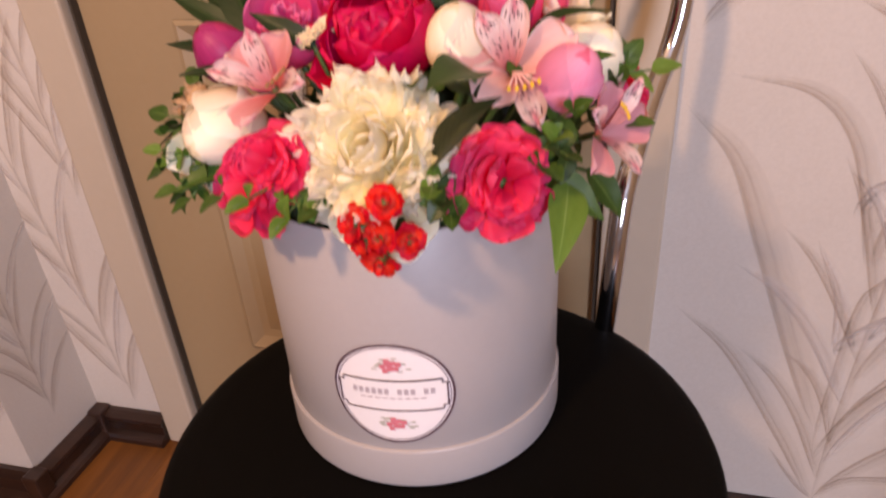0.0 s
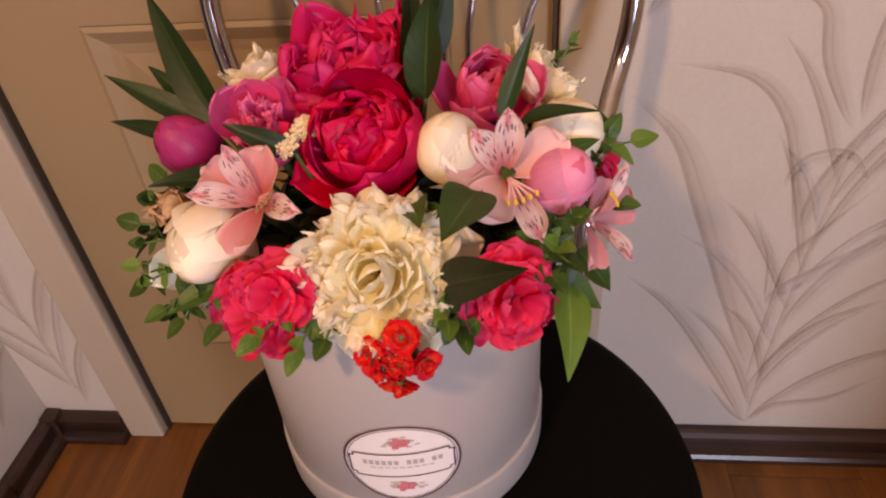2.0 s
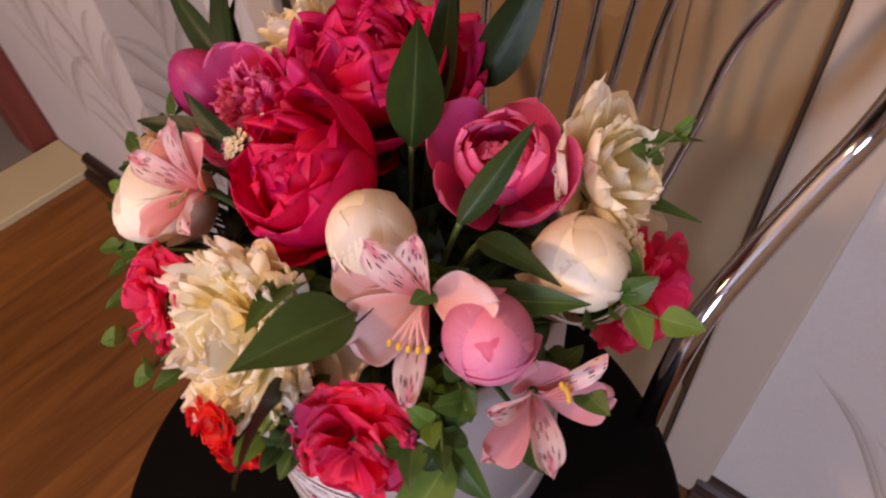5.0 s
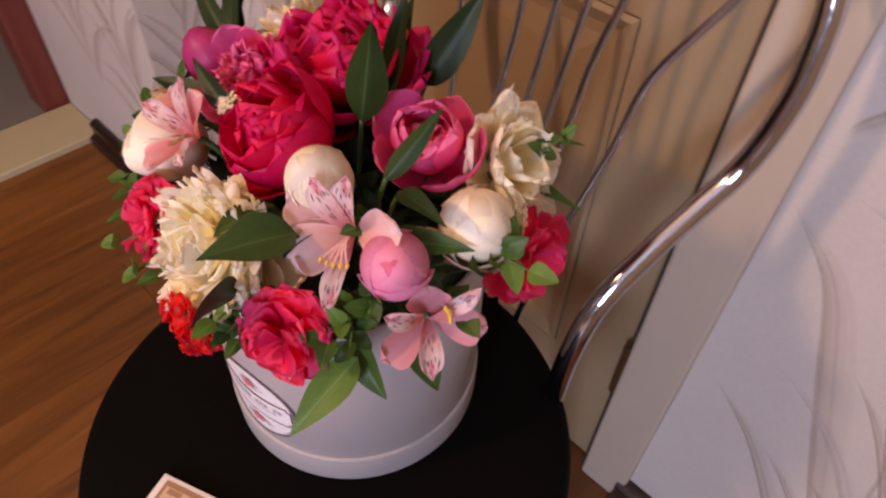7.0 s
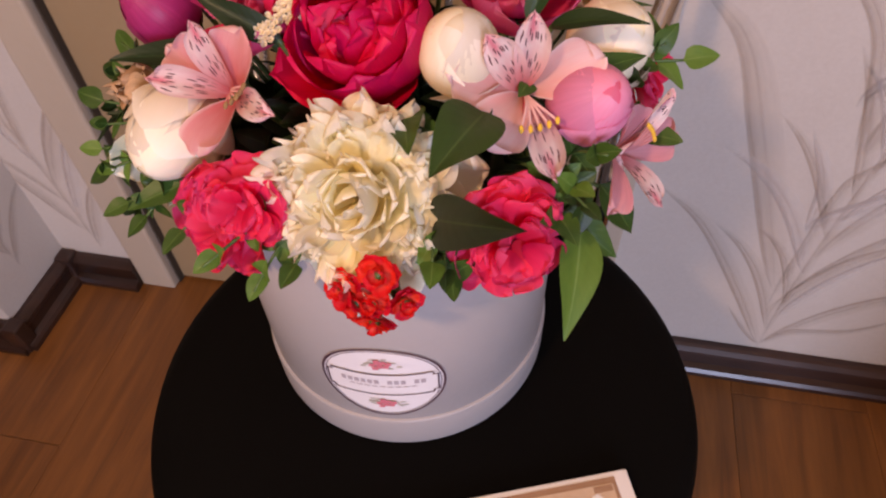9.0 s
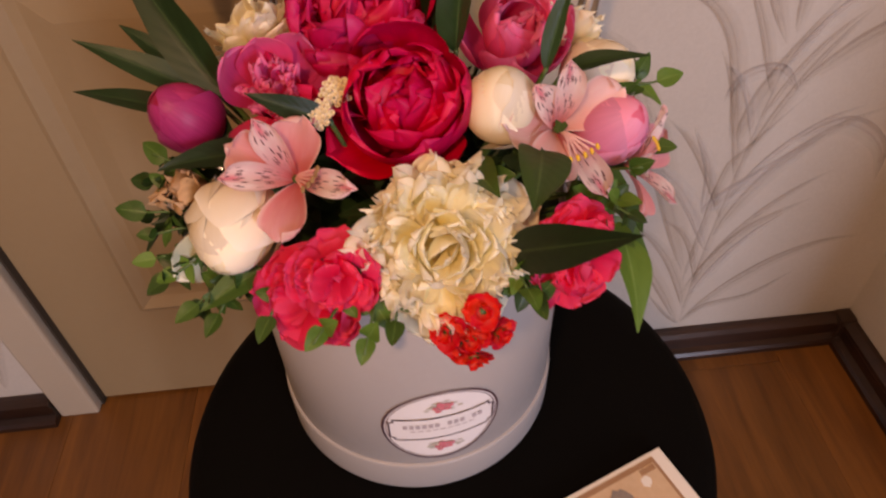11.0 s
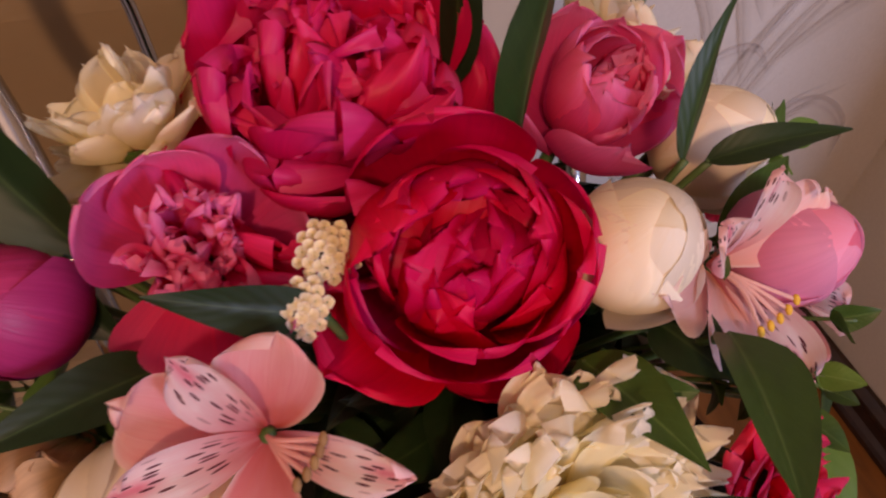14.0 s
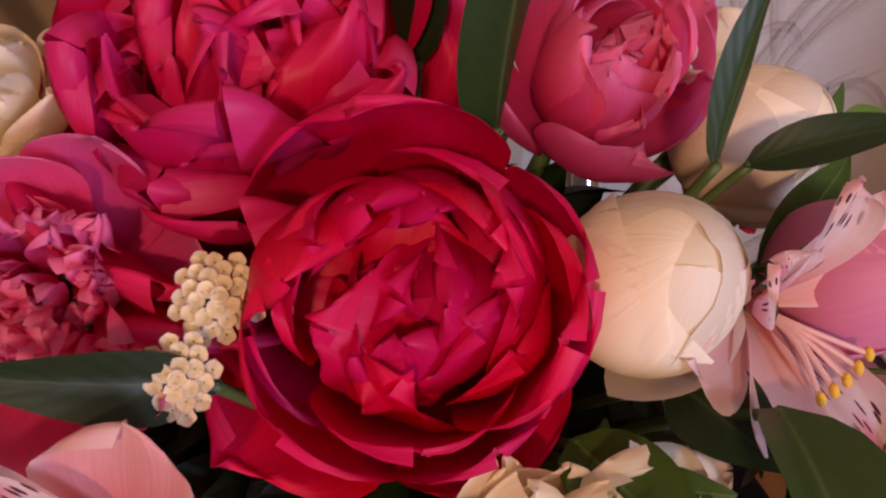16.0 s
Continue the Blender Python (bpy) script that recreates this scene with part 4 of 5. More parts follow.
def bud(label, centre, axis, r, tall, material, shells, sepals=4, sepal_scale=1.1):
    """A bud of overlapping shells: (turn from +x, span, top, lift, opening), round closed inner petals."""
    axis = Vector(axis).normalized()
    base = Vector(centre) - axis * r * tall
    x = (Vector((1, 0, 0)) - axis * axis.x).normalized()
    m = Matrix((x, axis.cross(x), axis)).transposed().to_4x4()
    m.translation = base
    t = thing("peony_bud", label, "flower bud", "buds", m)
    bpy.context.view_layer.update()
    stem_to_foam(t, base, axis)
    for k in range(sepals):
        piece("sepal", SEPAL[k % 3], t, pose(0, 0, -0.001, 0, 0, k * 360 / sepals + 20) @ Matrix.Scale(sepal_scale, 4))
    ring = [(r * 0.95 * math.sin(radians(a)) * (1 + 0.12 * math.cos(radians(a))), r * tall * (1 - math.cos(radians(a)) * 0.96)) for a in range(10, 180, 10)]
    part("inner_petals", lathe_bm([(0, 0)] + ring + [(0, r * tall * 1.97)], 28), P_heart if material is P_cream else material, t, smooth=True)
    for k, (turn, span, top, lift, opening) in enumerate(shells):
        piece("petal", bud_shell("petal", r, tall, span, top, lift, 900 + 17 * k + int(r * 1e5), material, opening), t, pose(0, 0, -0.0004 * k, 0, 0, turn))
    return t


CLOSED = [(10, 230, 177, 0.0, 0), (130, 230, 170, 0.02, 0), (250, 220, 164, 0.04, 0)]
bud("round ivory peony bud with one petal falling open", (0.051, -0.050, 0.763), (0.05, -0.35, 0.93), 0.0165, 1.16, P_cream,
    CLOSED + [(70, 200, 150, 0.07, 0), (190, 190, 142, 0.09, 0), (-62, 120, 88, 0.16, 0.16)])
loose_bud = bud("half-open ivory peony bud with loose outer petals", (-0.086, -0.074, 0.716), (-0.12, -0.86, -0.04), 0.0188, 1.28, P_cream,
    CLOSED + [(110, 120, 156, 0.08, 0.03), (50, 110, 146, 0.11, 0.08), (160, 110, 150, 0.12, 0.05), (85, 80, 128, 0.17, 0.14), (130, 70, 116, 0.19, 0.10), (-110, 150, 128, 0.10, 0.14), (-40, 140, 122, 0.14, 0.2), (20, 90, 112, 0.18, 0.2)])
fallen = family("petal", 2, 0.050, 0.028, 10, 2, 0.20, 0.02, P_white, notch=0.05)
for k, (a, sc, tilt) in enumerate(((-150, 0.92, -52), (-95, 0.85, -60))):
    piece("petal", fallen[k], loose_bud, pose(0, 0, 0.006, 0, 0, a) @ pose(0.014, 0, 0, 0, tilt, 0) @ Matrix.Scale(sc, 4))
bud("half-open ivory peony bud with folded petals", (0.117, 0.003, 0.740), (0.50, -0.42, 0.75), 0.0190, 1.12, P_cream,
    CLOSED + [(100, 180, 136, 0.07, 0.05), (200, 170, 130, 0.09, 0.06), (-20, 150, 118, 0.10, 0.20), (-75, 130, 112, 0.12, 0.26), (40, 140, 108, 0.13, 0.24)])
bud("closed magenta peony bud", (-0.111, -0.015, 0.748), (-0.45, -0.32, 0.83), 0.0160, 1.22, P_mag,
    CLOSED + [(60, 180, 156, 0.07, 0), (180, 170, 150, 0.10, 0.02), (-60, 170, 140, 0.12, 0.03)], 5, 1.3)
bud("closed rose-pink peony bud under the spotted lily", (0.109, -0.050, 0.743), (0.45, -0.52, 0.72), 0.0162, 1.22, P_palepink,
    CLOSED + [(60, 190, 152, 0.07, 0), (190, 180, 146, 0.10, 0.02), (-50, 160, 132, 0.12, 0.05)], 4)

# coral-red azaleas
ag = family("petal", 5, 0.034, 0.034, 14, 0, 0.06, 0.085, P_az, notch=0.14, nu=16, nv=12, shape=0.5, tipsharp=7)
ai = family("petal", 5, 0.025, 0.026, 40, 22, 0.05, 0.13, P_az, notch=0.18, nu=14, shape=0.5, tipsharp=7)
for place, axis, s, extra in (((-0.050, -0.110, 0.700), (-0.30, -0.85, 0.38), 0.82, "above the box rim"), ((-0.036, -0.112, 0.715), (-0.10, -0.86, 0.50), 0.64, "beside the white peony"),
                              ((0.083, -0.105, 0.706), (0.42, -0.85, 0.32), 0.80, "beside the hanging leaf"), ((0.139, 0.030, 0.712), (0.92, -0.05, 0.38), 0.8, "among round green leaves")):
    rosette("azalea", "ruffled coral-red double azalea " + extra, "flower", place, axis,
            [(ag, 6, 0.003, -0.001, 8, s, 0.6), (ag, 6, 0.003, 0.002, 12, s * 0.92, 0.8), (ag, 5, 0.003, 0.005, 14, s * 0.74, 0.9), (ai, 7, 0.004, 0.005, 16, s * 0.95, 1.2), (ai, 5, 0.004, 0.008, 20, s * 0.75, 1.4)], 0.008, "azaleas", 0, 3)

# small scarlet florets
ks = family("petal", 3, 0.0098, 0.0092, 5, 25, 0.15, 0.05, P_kal, notch=0.08, nu=8, nv=7, shape=0.5)
ki = family("petal", 3, 0.0070, 0.0066, 30, 80, 0.25, 0.05, P_kal, notch=0.08, nu=8, nv=7, shape=0.5)
for place, axis in (((0.030, -0.131, 0.705), (0, -0.8, 0.6)), ((0.013, -0.132, 0.694), (-0.4, -0.85, 0.3)), ((0.025, -0.131, 0.685), (0, -0.95, 0.2)), ((0.040, -0.129, 0.684), (0.55, -0.8, 0.1)), ((0.026, -0.134, 0.673), (0, -0.85, -0.3)), ((0.017, -0.132, 0.682), (-0.5, -0.8, -0.2))):
    rosette("kalanchoe_floret", "small double scarlet floret hanging over the rim", "flower", place, axis,
                [(ks, 8, 0.001, 0, 10, 1.05, 0.8), (ks, 7, 0.001, 0.0015, 12, 0.85, 1), (ki, 7, 0.001, 0.002, 15, 0.95, 1), (ki, 5, 0.001, 0.003, 20, 0.7, 1)], 0.003, "scarlet florets", 0, 0)


# alstroemerias
def alstroemeria(place, axis, wide_at, spotted_at, broad, spotted, s, label, anther=None):
    axis = Vector(axis).normalized()
    t = thing("alstroemeria", label, "flower", "alstroemerias", aim(Vector(place) - axis * 0.010 * s, axis))
    bpy.context.view_layer.update()
    stem_to_foam(t, Vector(place) - axis * 0.010 * s, axis, 0.002)
    outer = family("petal", 3, 0.036, 0.0245, 52, 12, 0.18, 0.045, broad, notch=0.10, shape=0.78, tipsharp=4.5)
    inner = family("petal", 3, 0.039, 0.0170, 58, 22, 0.25, 0.04, spotted, notch=0.02, shape=0.8, tipsharp=2.2)
    for k, a in enumerate(wide_at):
        piece("petal", outer[k], t, pose(0, 0, 0, 0, 0, a) @ pose(0.001, 0, 0, 0, (-6, 4, 2)[k], 4) @ Matrix.Scale(s, 4))
    for k, a in enumerate(spotted_at):
        piece("petal", inner[k], t, pose(0, 0, 0.001, 0, 0, a) @ pose(0.001, 0, 0, 0, (-5, -5, 8)[k], 0) @ Matrix.Scale(s, 4))
    for k in range(5):
        a = radians(spotted_at[2] - 22 + 11 * k)
        c, sn = math.cos(a), math.sin(a)
        q = spline([(0, 0, 0.004), (0.005 * c, 0.005 * sn, 0.012), (0.013 * c + 0.001 * k - 0.002, 0.013 * sn, 0.018)], 4)
        st = part("stamen", tube_bm([p * s for p in q], 0.0006, 6), broad, t)
        bm = bmesh.new()
        bmesh.ops.create_uvsphere(bm, u_segments=8, v_segments=6, radius=0.0011, matrix=Matrix.Translation(q[-1] * s) @ Matrix.Diagonal((1, 1.7, 0.9, 1)))
        part("anther", bm, anther or M_yellow, st)
    return t


alstroemeria((-0.053, -0.069, 0.744), (-0.18, -0.62, 0.76), (75, 268, 158), (126, 194, 352), P_al, P_ald, 1.06, "salmon-pink alstroemeria with dark dashes on its petals", P_dry)
alstroemeria((0.081, -0.058, 0.750), (0.20, -0.78, 0.58), (222, 18, 160), (128, 88, 285), P_alr, P_ald, 1.14, "pale salmon alstroemeria with dark dashes above a pink bud")
alstroemeria((0.130, -0.046, 0.712), (0.72, -0.55, 0.42), (88, 352, 208), (268, 150, 40), P_alp, P_ald, 0.98, "dusty-pink alstroemeria leaning out over the box rim")


# withered flower
dp = family("petal", 3, 0.030, 0.013, 60, 95, 0.5, 0.12, P_dry, notch=0.2)
rosette("withered_flower", "withered brown flower with curled petals", "flower", (-0.107, -0.046, 0.722), (-0.55, -0.55, 0.5), [(dp, 6, 0.003, 0, 16, 1.2, 1.2), (dp, 4, 0.002, 0.002, 20, 1.05, 1.2)], 0.014, "", 0, 0)

# tiny white florets
tw = family("petal", 2, 0.0021, 0.0020, 5, 30, 0.1, 0.03, P_cream, notch=0.0, nu=4, nv=4)


def floret_cluster(place, axis, n, spread):
    rng = random.Random(int(place[0] * 1e4))
    t = thing("white_floret_cluster", "cluster of tiny cream florets between the peonies", "flower", "floret clusters", aim(place, axis))
    bpy.context.view_layer.update()
    stem_to_foam(t, Vector(place), axis, 0.0015)
    for k in range(n):
        d = spread * math.sqrt((k + 0.5) / n)
        a = k * 137.5
        c = Vector((d * math.cos(radians(a)), d * math.sin(radians(a)), 0.010 - d * d / spread * 0.35))
        f = part("floret_stalk", tube_bm([Vector((c.x * 0.3, c.y * 0.3, 0)), c], 0.0004, 5), M_stem, t)
        for j in range(5):
            piece("petal", tw[j % 2], f, Matrix.Translation(c) @ pose(0, 0, 0, c.y * -900, c.x * 900, 72 * j + a))
    return t


floret_cluster((-0.028, -0.031, 0.760), (-0.1, -0.5, 0.85), 30, 0.0080)
floret_cluster((-0.037, -0.042, 0.756), (-0.1, -0.6, 0.8), 26, 0.0072)
floret_cluster((0.122, 0.020, 0.738), (0.8, -0.1, 0.6), 24, 0.009)


# leaves
def leaf_mesh(L, W, bend, fold, seed, material, twist=0.0, n=12, sharp=1.0, round_=False):
    """A leaf along +x, upper face up."""
    rng = random.Random(seed)
    rows = []
    ph = rng.uniform(0, 6)
    for j in range(n + 1):
        v = j / n
        a = -bend * v
        x = L * (math.sin(bend * v) / bend if abs(bend) > 1e-3 else v)
        z = -L * ((1 - math.cos(bend * v)) / bend if abs(bend) > 1e-3 else 0)
        w = W * ((math.sin(math.pi * v ** 0.62)) ** 0.75 if round_ else (math.sin(math.pi * v ** 0.72) ** 0.95 * (1 - 0.25 * v))) + 0.0004
        tw = twist * v
        row = []
        for i in range(7):
            u = (i - 3) / 3
            y, h = u * w / 2, fold * abs(u) * w / 2 + 0.03 * W * math.sin(9 * v + ph + u) * abs(u)
            row.append(Vector((x - math.sin(a) * h * 0, y * math.cos(tw) - h * math.sin(tw), z + h * math.cos(tw) + y * math.sin(tw))))
        rows.append(row)
    bm = sheet(rows)
    me = bpy.data.meshes.new("leaf")
    bm.to_mesh(me)
    bm.free()
    me.shade_smooth()
    me.materials.append(material)
    return me


def leaf_between(base, tip, up, width, bend, material, seed, label, fold=0.35, twist=0.0):
    """One broad leaf from base to tip, on its own stalk in the foam."""
    base, tip = Vector(base), Vector(tip)
    x = (tip - base).normalized()
    L = (tip - base).length
    y = Vector(up).cross(x).normalized()
    z = x.cross(y)
    m = Matrix((x, y, z)).transposed().to_4x4()
    m.translation = base
    drop = math.atan2((1 - math.cos(bend)), math.sin(bend)) if abs(bend) > 1e-3 else 0
    m = m @ Matrix.Rotation(-drop, 4, "Y")
    t = thing("leaf_stalk", label, "leaf", "broad leaves", m)
    bpy.context.view_layer.update()
    me = leaf_mesh(L * 1.03 / (math.cos(drop) * (math.sin(bend) / bend if abs(bend) > 1e-3 else 1)), width, bend, fold, seed, material, twist)
    piece("leaf_blade", me, t, Matrix())
    inv = m.inverted()
    low = Vector((base.x * 0.6, base.y * 0.6, BT + 0.012))
    part("stem", tube_bm([inv @ p for p in spline([base + x * 0.002, base * 0.75 + low * 0.25, low], 5)], 0.0013, 6), M_stem, t, smooth=True)
    return t


DL, GL = "long dark green pointed leaf", "broad green pointed leaf"
for base, tip, up, w, bend, mat, lab in (
    ((-0.088, -0.008, 0.752), (-0.136, 0.045, 0.815), (-0.4, -0.6, 0.7), 0.027, 0.25, L_dark, DL),
    ((-0.098, -0.004, 0.752), (-0.158, 0.008, 0.781), (-0.1, -0.5, 0.85), 0.016, 0.2, L_dark, DL),
    ((-0.098, 0.004, 0.752), (-0.140, 0.026, 0.778), (-0.1, -0.5, 0.85), 0.016, 0.3, L_dark, DL),
    ((-0.108, 0.0, 0.738), (-0.178, 0.026, 0.742), (0, -0.5, 0.85), 0.014, 0.3, L_dark, DL),
    ((-0.075, -0.035, 0.735), (-0.115, -0.052, 0.742), (0, -0.4, 0.9), 0.018, 0.5, L_dark, DL),
    ((0.077, -0.028, 0.764), (0.094, -0.006, 0.806), (0.3, -0.9, 0.3), 0.0125, -0.3, L_deep, "slender green leaf in front of the pink peony"),
    ((0.086, -0.026, 0.762), (0.123, -0.033, 0.771), (0, -0.3, 0.95), 0.012, 0.6, L_dark, DL),
    ((0.090, -0.040, 0.740), (0.128, -0.018, 0.745), (0.2, -0.4, 0.9), 0.017, 0.5, L_mid, GL),
    ((0.066, -0.076, 0.752), (0.053, -0.120, 0.756), (0.1, -0.5, 0.85), 0.028, 0.4, L_deep, GL),
    ((0.048, -0.104, 0.714), (0.088, -0.146, 0.760), (0.0, -0.7, 0.7), 0.024, 0.3, L_dark, GL),
    ((0.112, -0.080, 0.696), (0.111, -0.123, 0.673), (0.3, -0.7, 0.6), 0.022, 0.5, L_light, "hanging green pointed leaf over the box rim"),
    ((0.018, 0.034, 0.765), (0.019, 0.050, 0.818), (-0.1, -0.95, 0.2), 0.016, 0.1, L_dark, DL),
    ((0.024, 0.024, 0.765), (0.026, 0.038, 0.828), (0.2, -0.95, 0.2), 0.016, 0.1, L_dark, DL),
    ((0.027, 0.050, 0.762), (0.044, 0.080, 0.820), (0.5, -0.8, 0.1), 0.024, 0.2, L_dark, DL),
    ((0.034, -0.006, 0.766), (0.041, -0.002, 0.826), (0.55, -0.8, 0.2), 0.026, -0.2, L_deep, DL),
    ((-0.031, -0.047, 0.757), (-0.068, -0.045, 0.775), (-0.1, -0.7, 0.7), 0.014, 0.35, L_dark, "dark leaf lying across the pink peony"),
    ((0.030, -0.068, 0.742), (0.040, -0.105, 0.752), (0.0, -0.5, 0.85), 0.020, 0.4, L_mid, GL),
    ((0.055, -0.062, 0.742), (0.066, -0.085, 0.742), (0.1, -0.6, 0.8), 0.022, 0.3, L_dark, GL),
    ((0.120, -0.045, 0.690), (0.140, -0.048, 0.662), (0.7, -0.6, 0.3), 0.020, 0.3, L_mid, "oval green leaf under the dusty-pink flower"),
    ((0.100, -0.075, 0.700), (0.130, -0.078, 0.676), (0.4, -0.7, 0.4), 0.020, 0.3, L_mid, GL),
    ((-0.075, -0.085, 0.700), (-0.105, -0.100, 0.690), (-0.4, -0.6, 0.6), 0.016, 0.3, L_mid, GL),
    ((-0.085, -0.050, 0.705), (-0.128, -0.058, 0.712), (-0.2, -0.4, 0.9), 0.018, 0.4, L_dark, GL),
    ((-0.096, -0.030, 0.722), (-0.132, -0.066, 0.704), (-0.6, -0.2, 0.7), 0.024, 0.4, L_dark, "broad dark leaf behind the withered flower"),
    ((-0.088, -0.020, 0.730), (-0.128, 0.030, 0.770), (-0.3, -0.6, 0.7), 0.018, 0.3, L_dark, DL),
    ((0.060, 0.055, 0.740), (0.125, 0.075, 0.760), (0.2, -0.2, 0.9), 0.014, 0.4, L_mid, GL),
    ((0.070, 0.060, 0.720), (0.135, 0.070, 0.722), (0.2, -0.2, 0.9), 0.014, 0.4, L_mid, GL),
):
    leaf_between(base, tip, up, w, bend, mat, int(abs(tip[0]) * 1e4), lab)

OVAL = [leaf_mesh(0.016, 0.0105, 0.3 + 0.15 * k, 0.2, k, L_mid, n=8, round_=True) for k in range(3)]
OVAL_D = [leaf_mesh(0.016, 0.0105, 0.25 + 0.15 * k, 0.25, 21 + k, L_deep, n=8, round_=True) for k in range(3)]
OVAL_L = [leaf_mesh(0.015, 0.010, 0.2 + 0.2 * k, 0.2, 9 + k, L_light, n=8, round_=True) for k in range(3)]


def sprig(base, tip, n, size, meshes, seed, label):
    rng = random.Random(seed)
    base, tip = Vector(base), Vector(tip)
    t = thing("leafy_sprig", label, "sprig", "leafy sprigs", Matrix.Translation(base))
    bpy.context.view_layer.update()
    mid = (base + tip) / 2 + Vector((0, 0, 0.006))
    low = Vector((base.x * 0.7, base.y * 0.7, BT + 0.008))
    q = spline([low, base, mid, tip], 6)
    part("stem", tube_bm([p - base for p in q], 0.0011, 6, 0.6), M_stem, t, smooth=True)
    for k in range(n):
        f = 0.35 + 0.65 * (k // 2 + 0.5) / (n / 2)
        p = q[min(int(f * (len(q) - 1)), len(q) - 1)]
        way = (q[-1] - q[len(q) // 2]).normalized()
        side = way.orthogonal().normalized()
        side.rotate(Matrix.Rotation(rng.uniform(0, 0.8) + (math.pi if k % 2 else 0) + (k // 2) * 1.5, 3, way))
        x = (way * rng.uniform(0.1, 0.9) + side).normalized()
        if k >= n - 1:
            x = way
        zz = (Vector((p.x, p.y, 0)).normalized() * 0.6 + Vector((0, -0.3, 0.7)))
        y = zz.cross(x).normalized()
        m = Matrix((x, y, x.cross(y))).transposed().to_4x4()
        m.translation = p - base
        piece("leaf_blade", rng.choice(meshes), t, m @ Matrix.Scale(size * rng.uniform(0.75, 1.15), 4))
    return t


SL = "sprig of small round green leaves"
for k, (base, tip, n, size, ms) in enumerate((
    ((0.115, 0.0, 0.715), (0.152, 0.004, 0.732), 7, 1.1, OVAL_L), ((0.118, -0.005, 0.712), (0.142, 0.002, 0.742), 4, 1.2, OVAL),
    ((-0.085, -0.045, 0.705), (-0.128, -0.030, 0.736), 8, 0.95, OVAL), ((-0.085, -0.055, 0.70), (-0.132, -0.055, 0.718), 9, 0.9, OVAL),
    ((-0.08, -0.065, 0.695), (-0.128, -0.075, 0.704), 9, 0.9, OVAL_L), ((-0.075, -0.07, 0.69), (-0.108, -0.096, 0.690), 7, 1.0, OVAL),
    ((-0.09, -0.05, 0.70), (-0.124, -0.044, 0.728), 12, 0.72, OVAL), ((-0.09, -0.06, 0.70), (-0.130, -0.066, 0.712), 12, 0.7, OVAL), ((-0.085, -0.07, 0.695), (-0.120, -0.084, 0.700), 12, 0.72, OVAL_L), ((-0.08, -0.075, 0.69), (-0.098, -0.100, 0.686), 9, 0.8, OVAL), ((-0.09, -0.03, 0.71), (-0.125, -0.02, 0.72), 10, 0.75, OVAL),
    ((-0.09, -0.055, 0.705), (-0.136, -0.048, 0.708), 12, 0.85, OVAL_D), ((-0.09, -0.065, 0.70), (-0.126, -0.082, 0.694), 12, 0.85, OVAL_D), ((-0.088, -0.045, 0.71), (-0.134, -0.036, 0.722), 12, 0.8, OVAL_D), ((-0.08, -0.08, 0.69), (-0.112, -0.094, 0.682), 10, 0.9, OVAL_D),
    ((0.09, -0.06, 0.70), (0.116, -0.088, 0.712), 10, 0.9, OVAL_D), ((0.05, -0.095, 0.69), (0.058, -0.126, 0.702), 8, 0.9, OVAL_D),
    ((-0.018, -0.092, 0.695), (-0.048, -0.136, 0.700), 6, 0.9, OVAL_L), ((-0.012, -0.092, 0.695), (-0.026, -0.138, 0.690), 6, 1.1, OVAL_L),
    ((-0.005, -0.094, 0.690), (-0.010, -0.124, 0.696), 5, 1.1, OVAL), ((0.045, -0.09, 0.695), (0.052, -0.124, 0.710), 7, 0.95, OVAL_L),
    ((0.05, -0.09, 0.69), (0.060, -0.122, 0.692), 6, 0.95, OVAL), ((0.085, -0.06, 0.70), (0.110, -0.086, 0.722), 8, 1.0, OVAL_L),
    ((0.085, -0.065, 0.70), (0.104, -0.092, 0.708), 8, 1.0, OVAL), ((0.09, -0.05, 0.70), (0.118, -0.075, 0.735), 6, 1.0, OVAL),
    ((0.065, -0.03, 0.72), (0.085, -0.048, 0.752), 6, 0.9, OVAL), ((0.09, 0.05, 0.71), (0.125, 0.07, 0.775), 8, 0.9, OVAL_L),
    ((0.02, -0.06, 0.72), (0.045, -0.085, 0.745), 6, 0.9, OVAL), ((-0.06, -0.09, 0.69), (-0.07, -0.112, 0.694), 5, 1.0, OVAL), ((0.105, -0.02, 0.70), (0.138, -0.03, 0.712), 7, 1.0, OVAL),
)):
    sprig(base, tip, n, size, ms, 50 + k, SL)

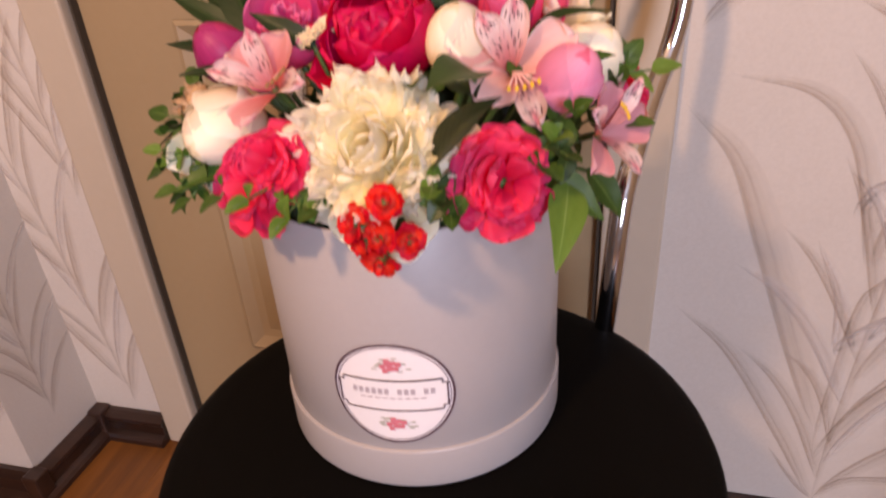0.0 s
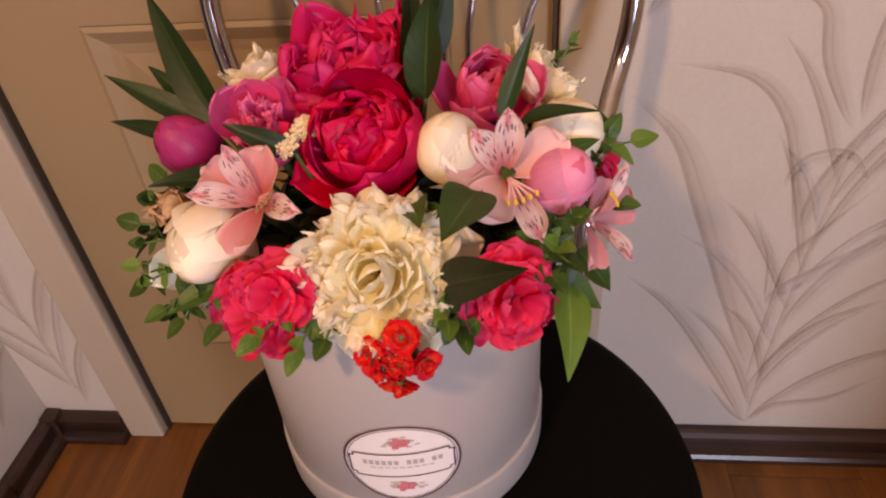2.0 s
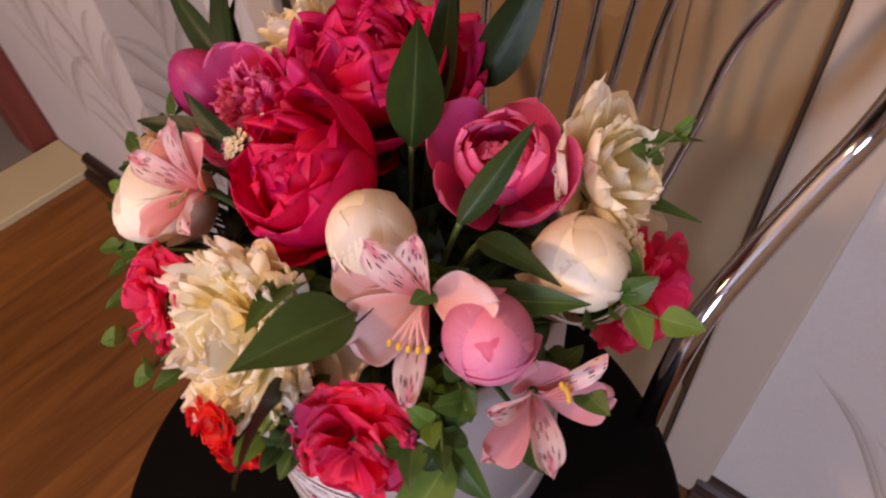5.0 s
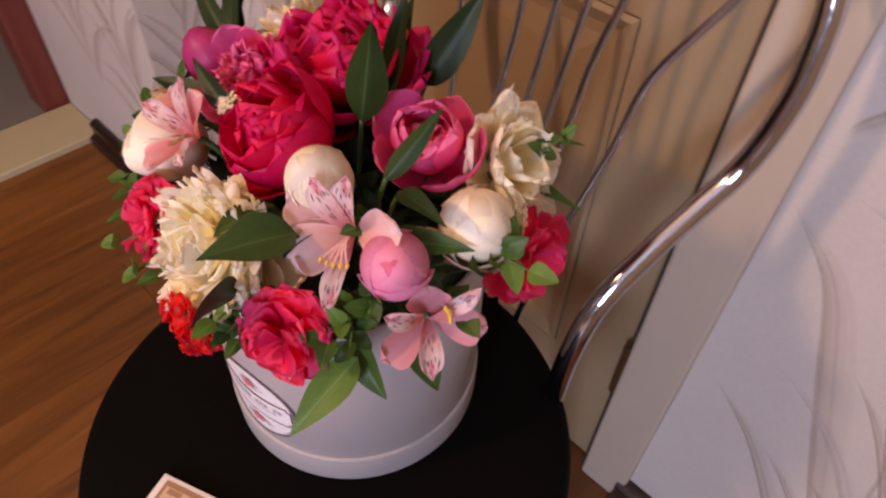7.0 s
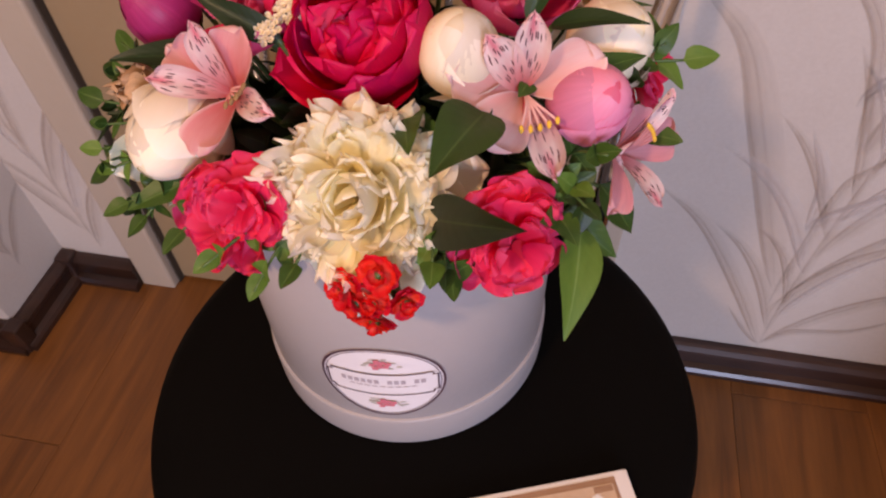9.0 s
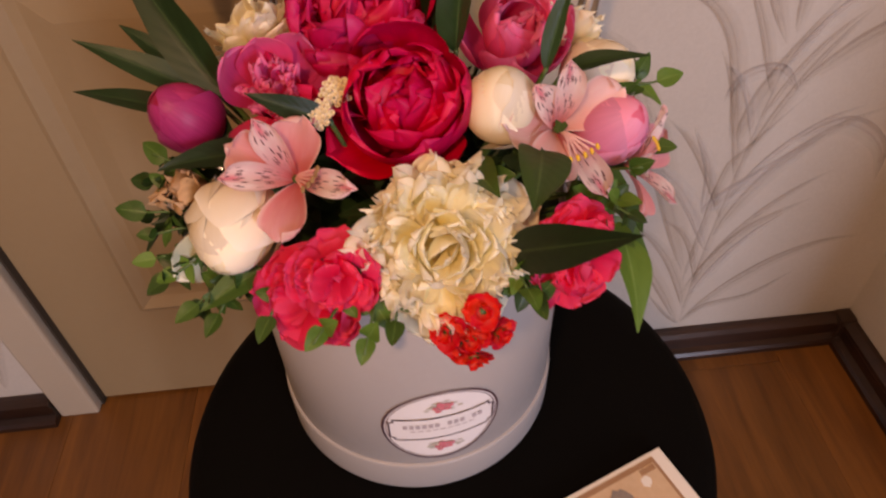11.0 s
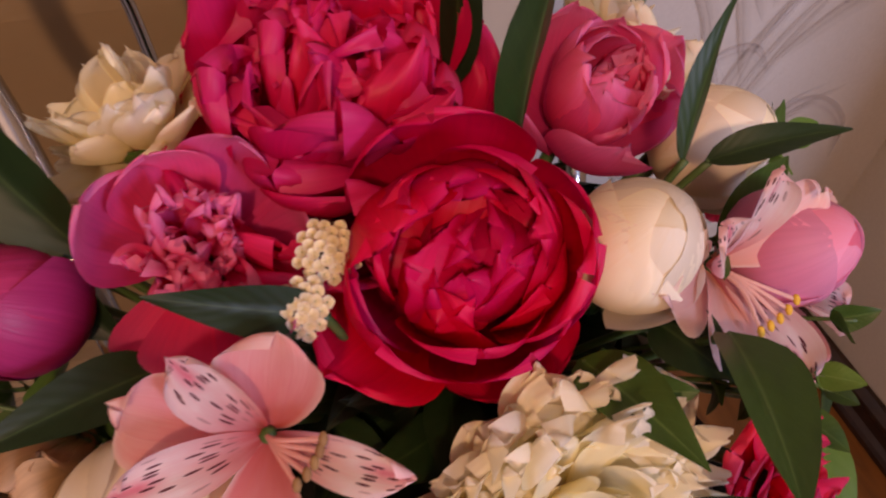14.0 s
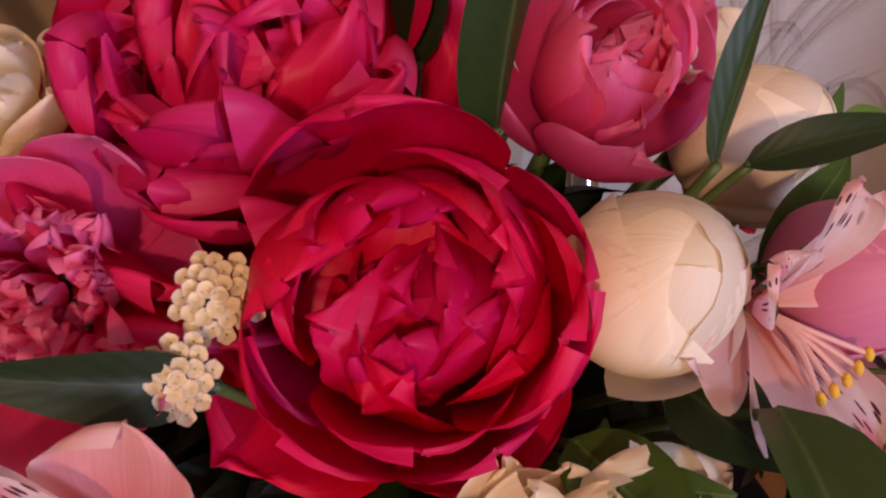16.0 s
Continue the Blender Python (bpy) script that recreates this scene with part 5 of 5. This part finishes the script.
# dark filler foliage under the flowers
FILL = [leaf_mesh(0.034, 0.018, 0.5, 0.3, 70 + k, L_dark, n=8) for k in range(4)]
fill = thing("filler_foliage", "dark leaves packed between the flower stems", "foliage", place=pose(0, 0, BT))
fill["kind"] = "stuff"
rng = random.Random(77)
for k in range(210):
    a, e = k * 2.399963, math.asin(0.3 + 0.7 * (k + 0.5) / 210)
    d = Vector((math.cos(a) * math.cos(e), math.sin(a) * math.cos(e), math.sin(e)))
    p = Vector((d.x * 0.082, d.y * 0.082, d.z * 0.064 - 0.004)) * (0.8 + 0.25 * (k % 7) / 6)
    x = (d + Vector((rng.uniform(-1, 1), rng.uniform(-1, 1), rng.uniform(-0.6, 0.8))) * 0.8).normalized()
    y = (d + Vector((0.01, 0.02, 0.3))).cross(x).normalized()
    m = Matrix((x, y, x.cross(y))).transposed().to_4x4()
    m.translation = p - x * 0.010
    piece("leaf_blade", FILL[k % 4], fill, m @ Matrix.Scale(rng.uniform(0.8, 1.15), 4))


# ---------------- shoes in the dark room ----------------
def shoe(place, turn):
    t = thing("slipper", "black cloth slipper on grey carpet", "shoe", "slippers", pose(*place, 0, 0, turn))
    rows = []
    for j in range(13):
        v = j / 12
        w = 0.045 * math.sin(math.pi * min(0.97, v * 0.9 + 0.08)) ** 0.5
        h = 0.035 + 0.05 * math.sin(math.pi * (0.25 + v * 0.7)) ** 2
        rows.append([Vector((0.27 * v, w * math.cos(b), 0.012 + h * max(0, math.sin(b)))) for b in np.linspace(0, math.pi, 11)])
    part("upper", sheet(rows), M_dark_cloth, t, smooth=True)
    bm = bmesh.new()
    bmesh.ops.create_cone(bm, cap_ends=True, segments=32, radius1=1, radius2=1, depth=1, matrix=Matrix.Translation((0.135, 0, 0.007)) @ Matrix.Diagonal((0.142, 0.048, 0.014, 1)))
    part("sole", bm, M_rubber, t)
    return t


shoe((-1.95, -0.22, 0.002), 20)
shoe((-1.55, -0.36, 0.002), 35)

# ---------------- laminate planks ----------------
floor = tagged(new("floor"), "warm brown laminate floor planks", "floor", kind="structure")
bm = box_bm(-0.0963, 0.0963, -0.641, 0.641, -0.012, 0.0, 0.0006)
pm = bpy.data.meshes.new("plank")
bm.to_mesh(pm)
bm.free()
pm.materials.append(M_floor)
for i in range(19):
    x = DOORWAY + 0.03 + 0.0965 + i * 0.193
    for j in range(-1, 4):
        y = 0.35 - 0.64 - j * 1.283 + (i * 0.47) % 1.28
        piece("plank", pm, floor, pose(x, y, 0))
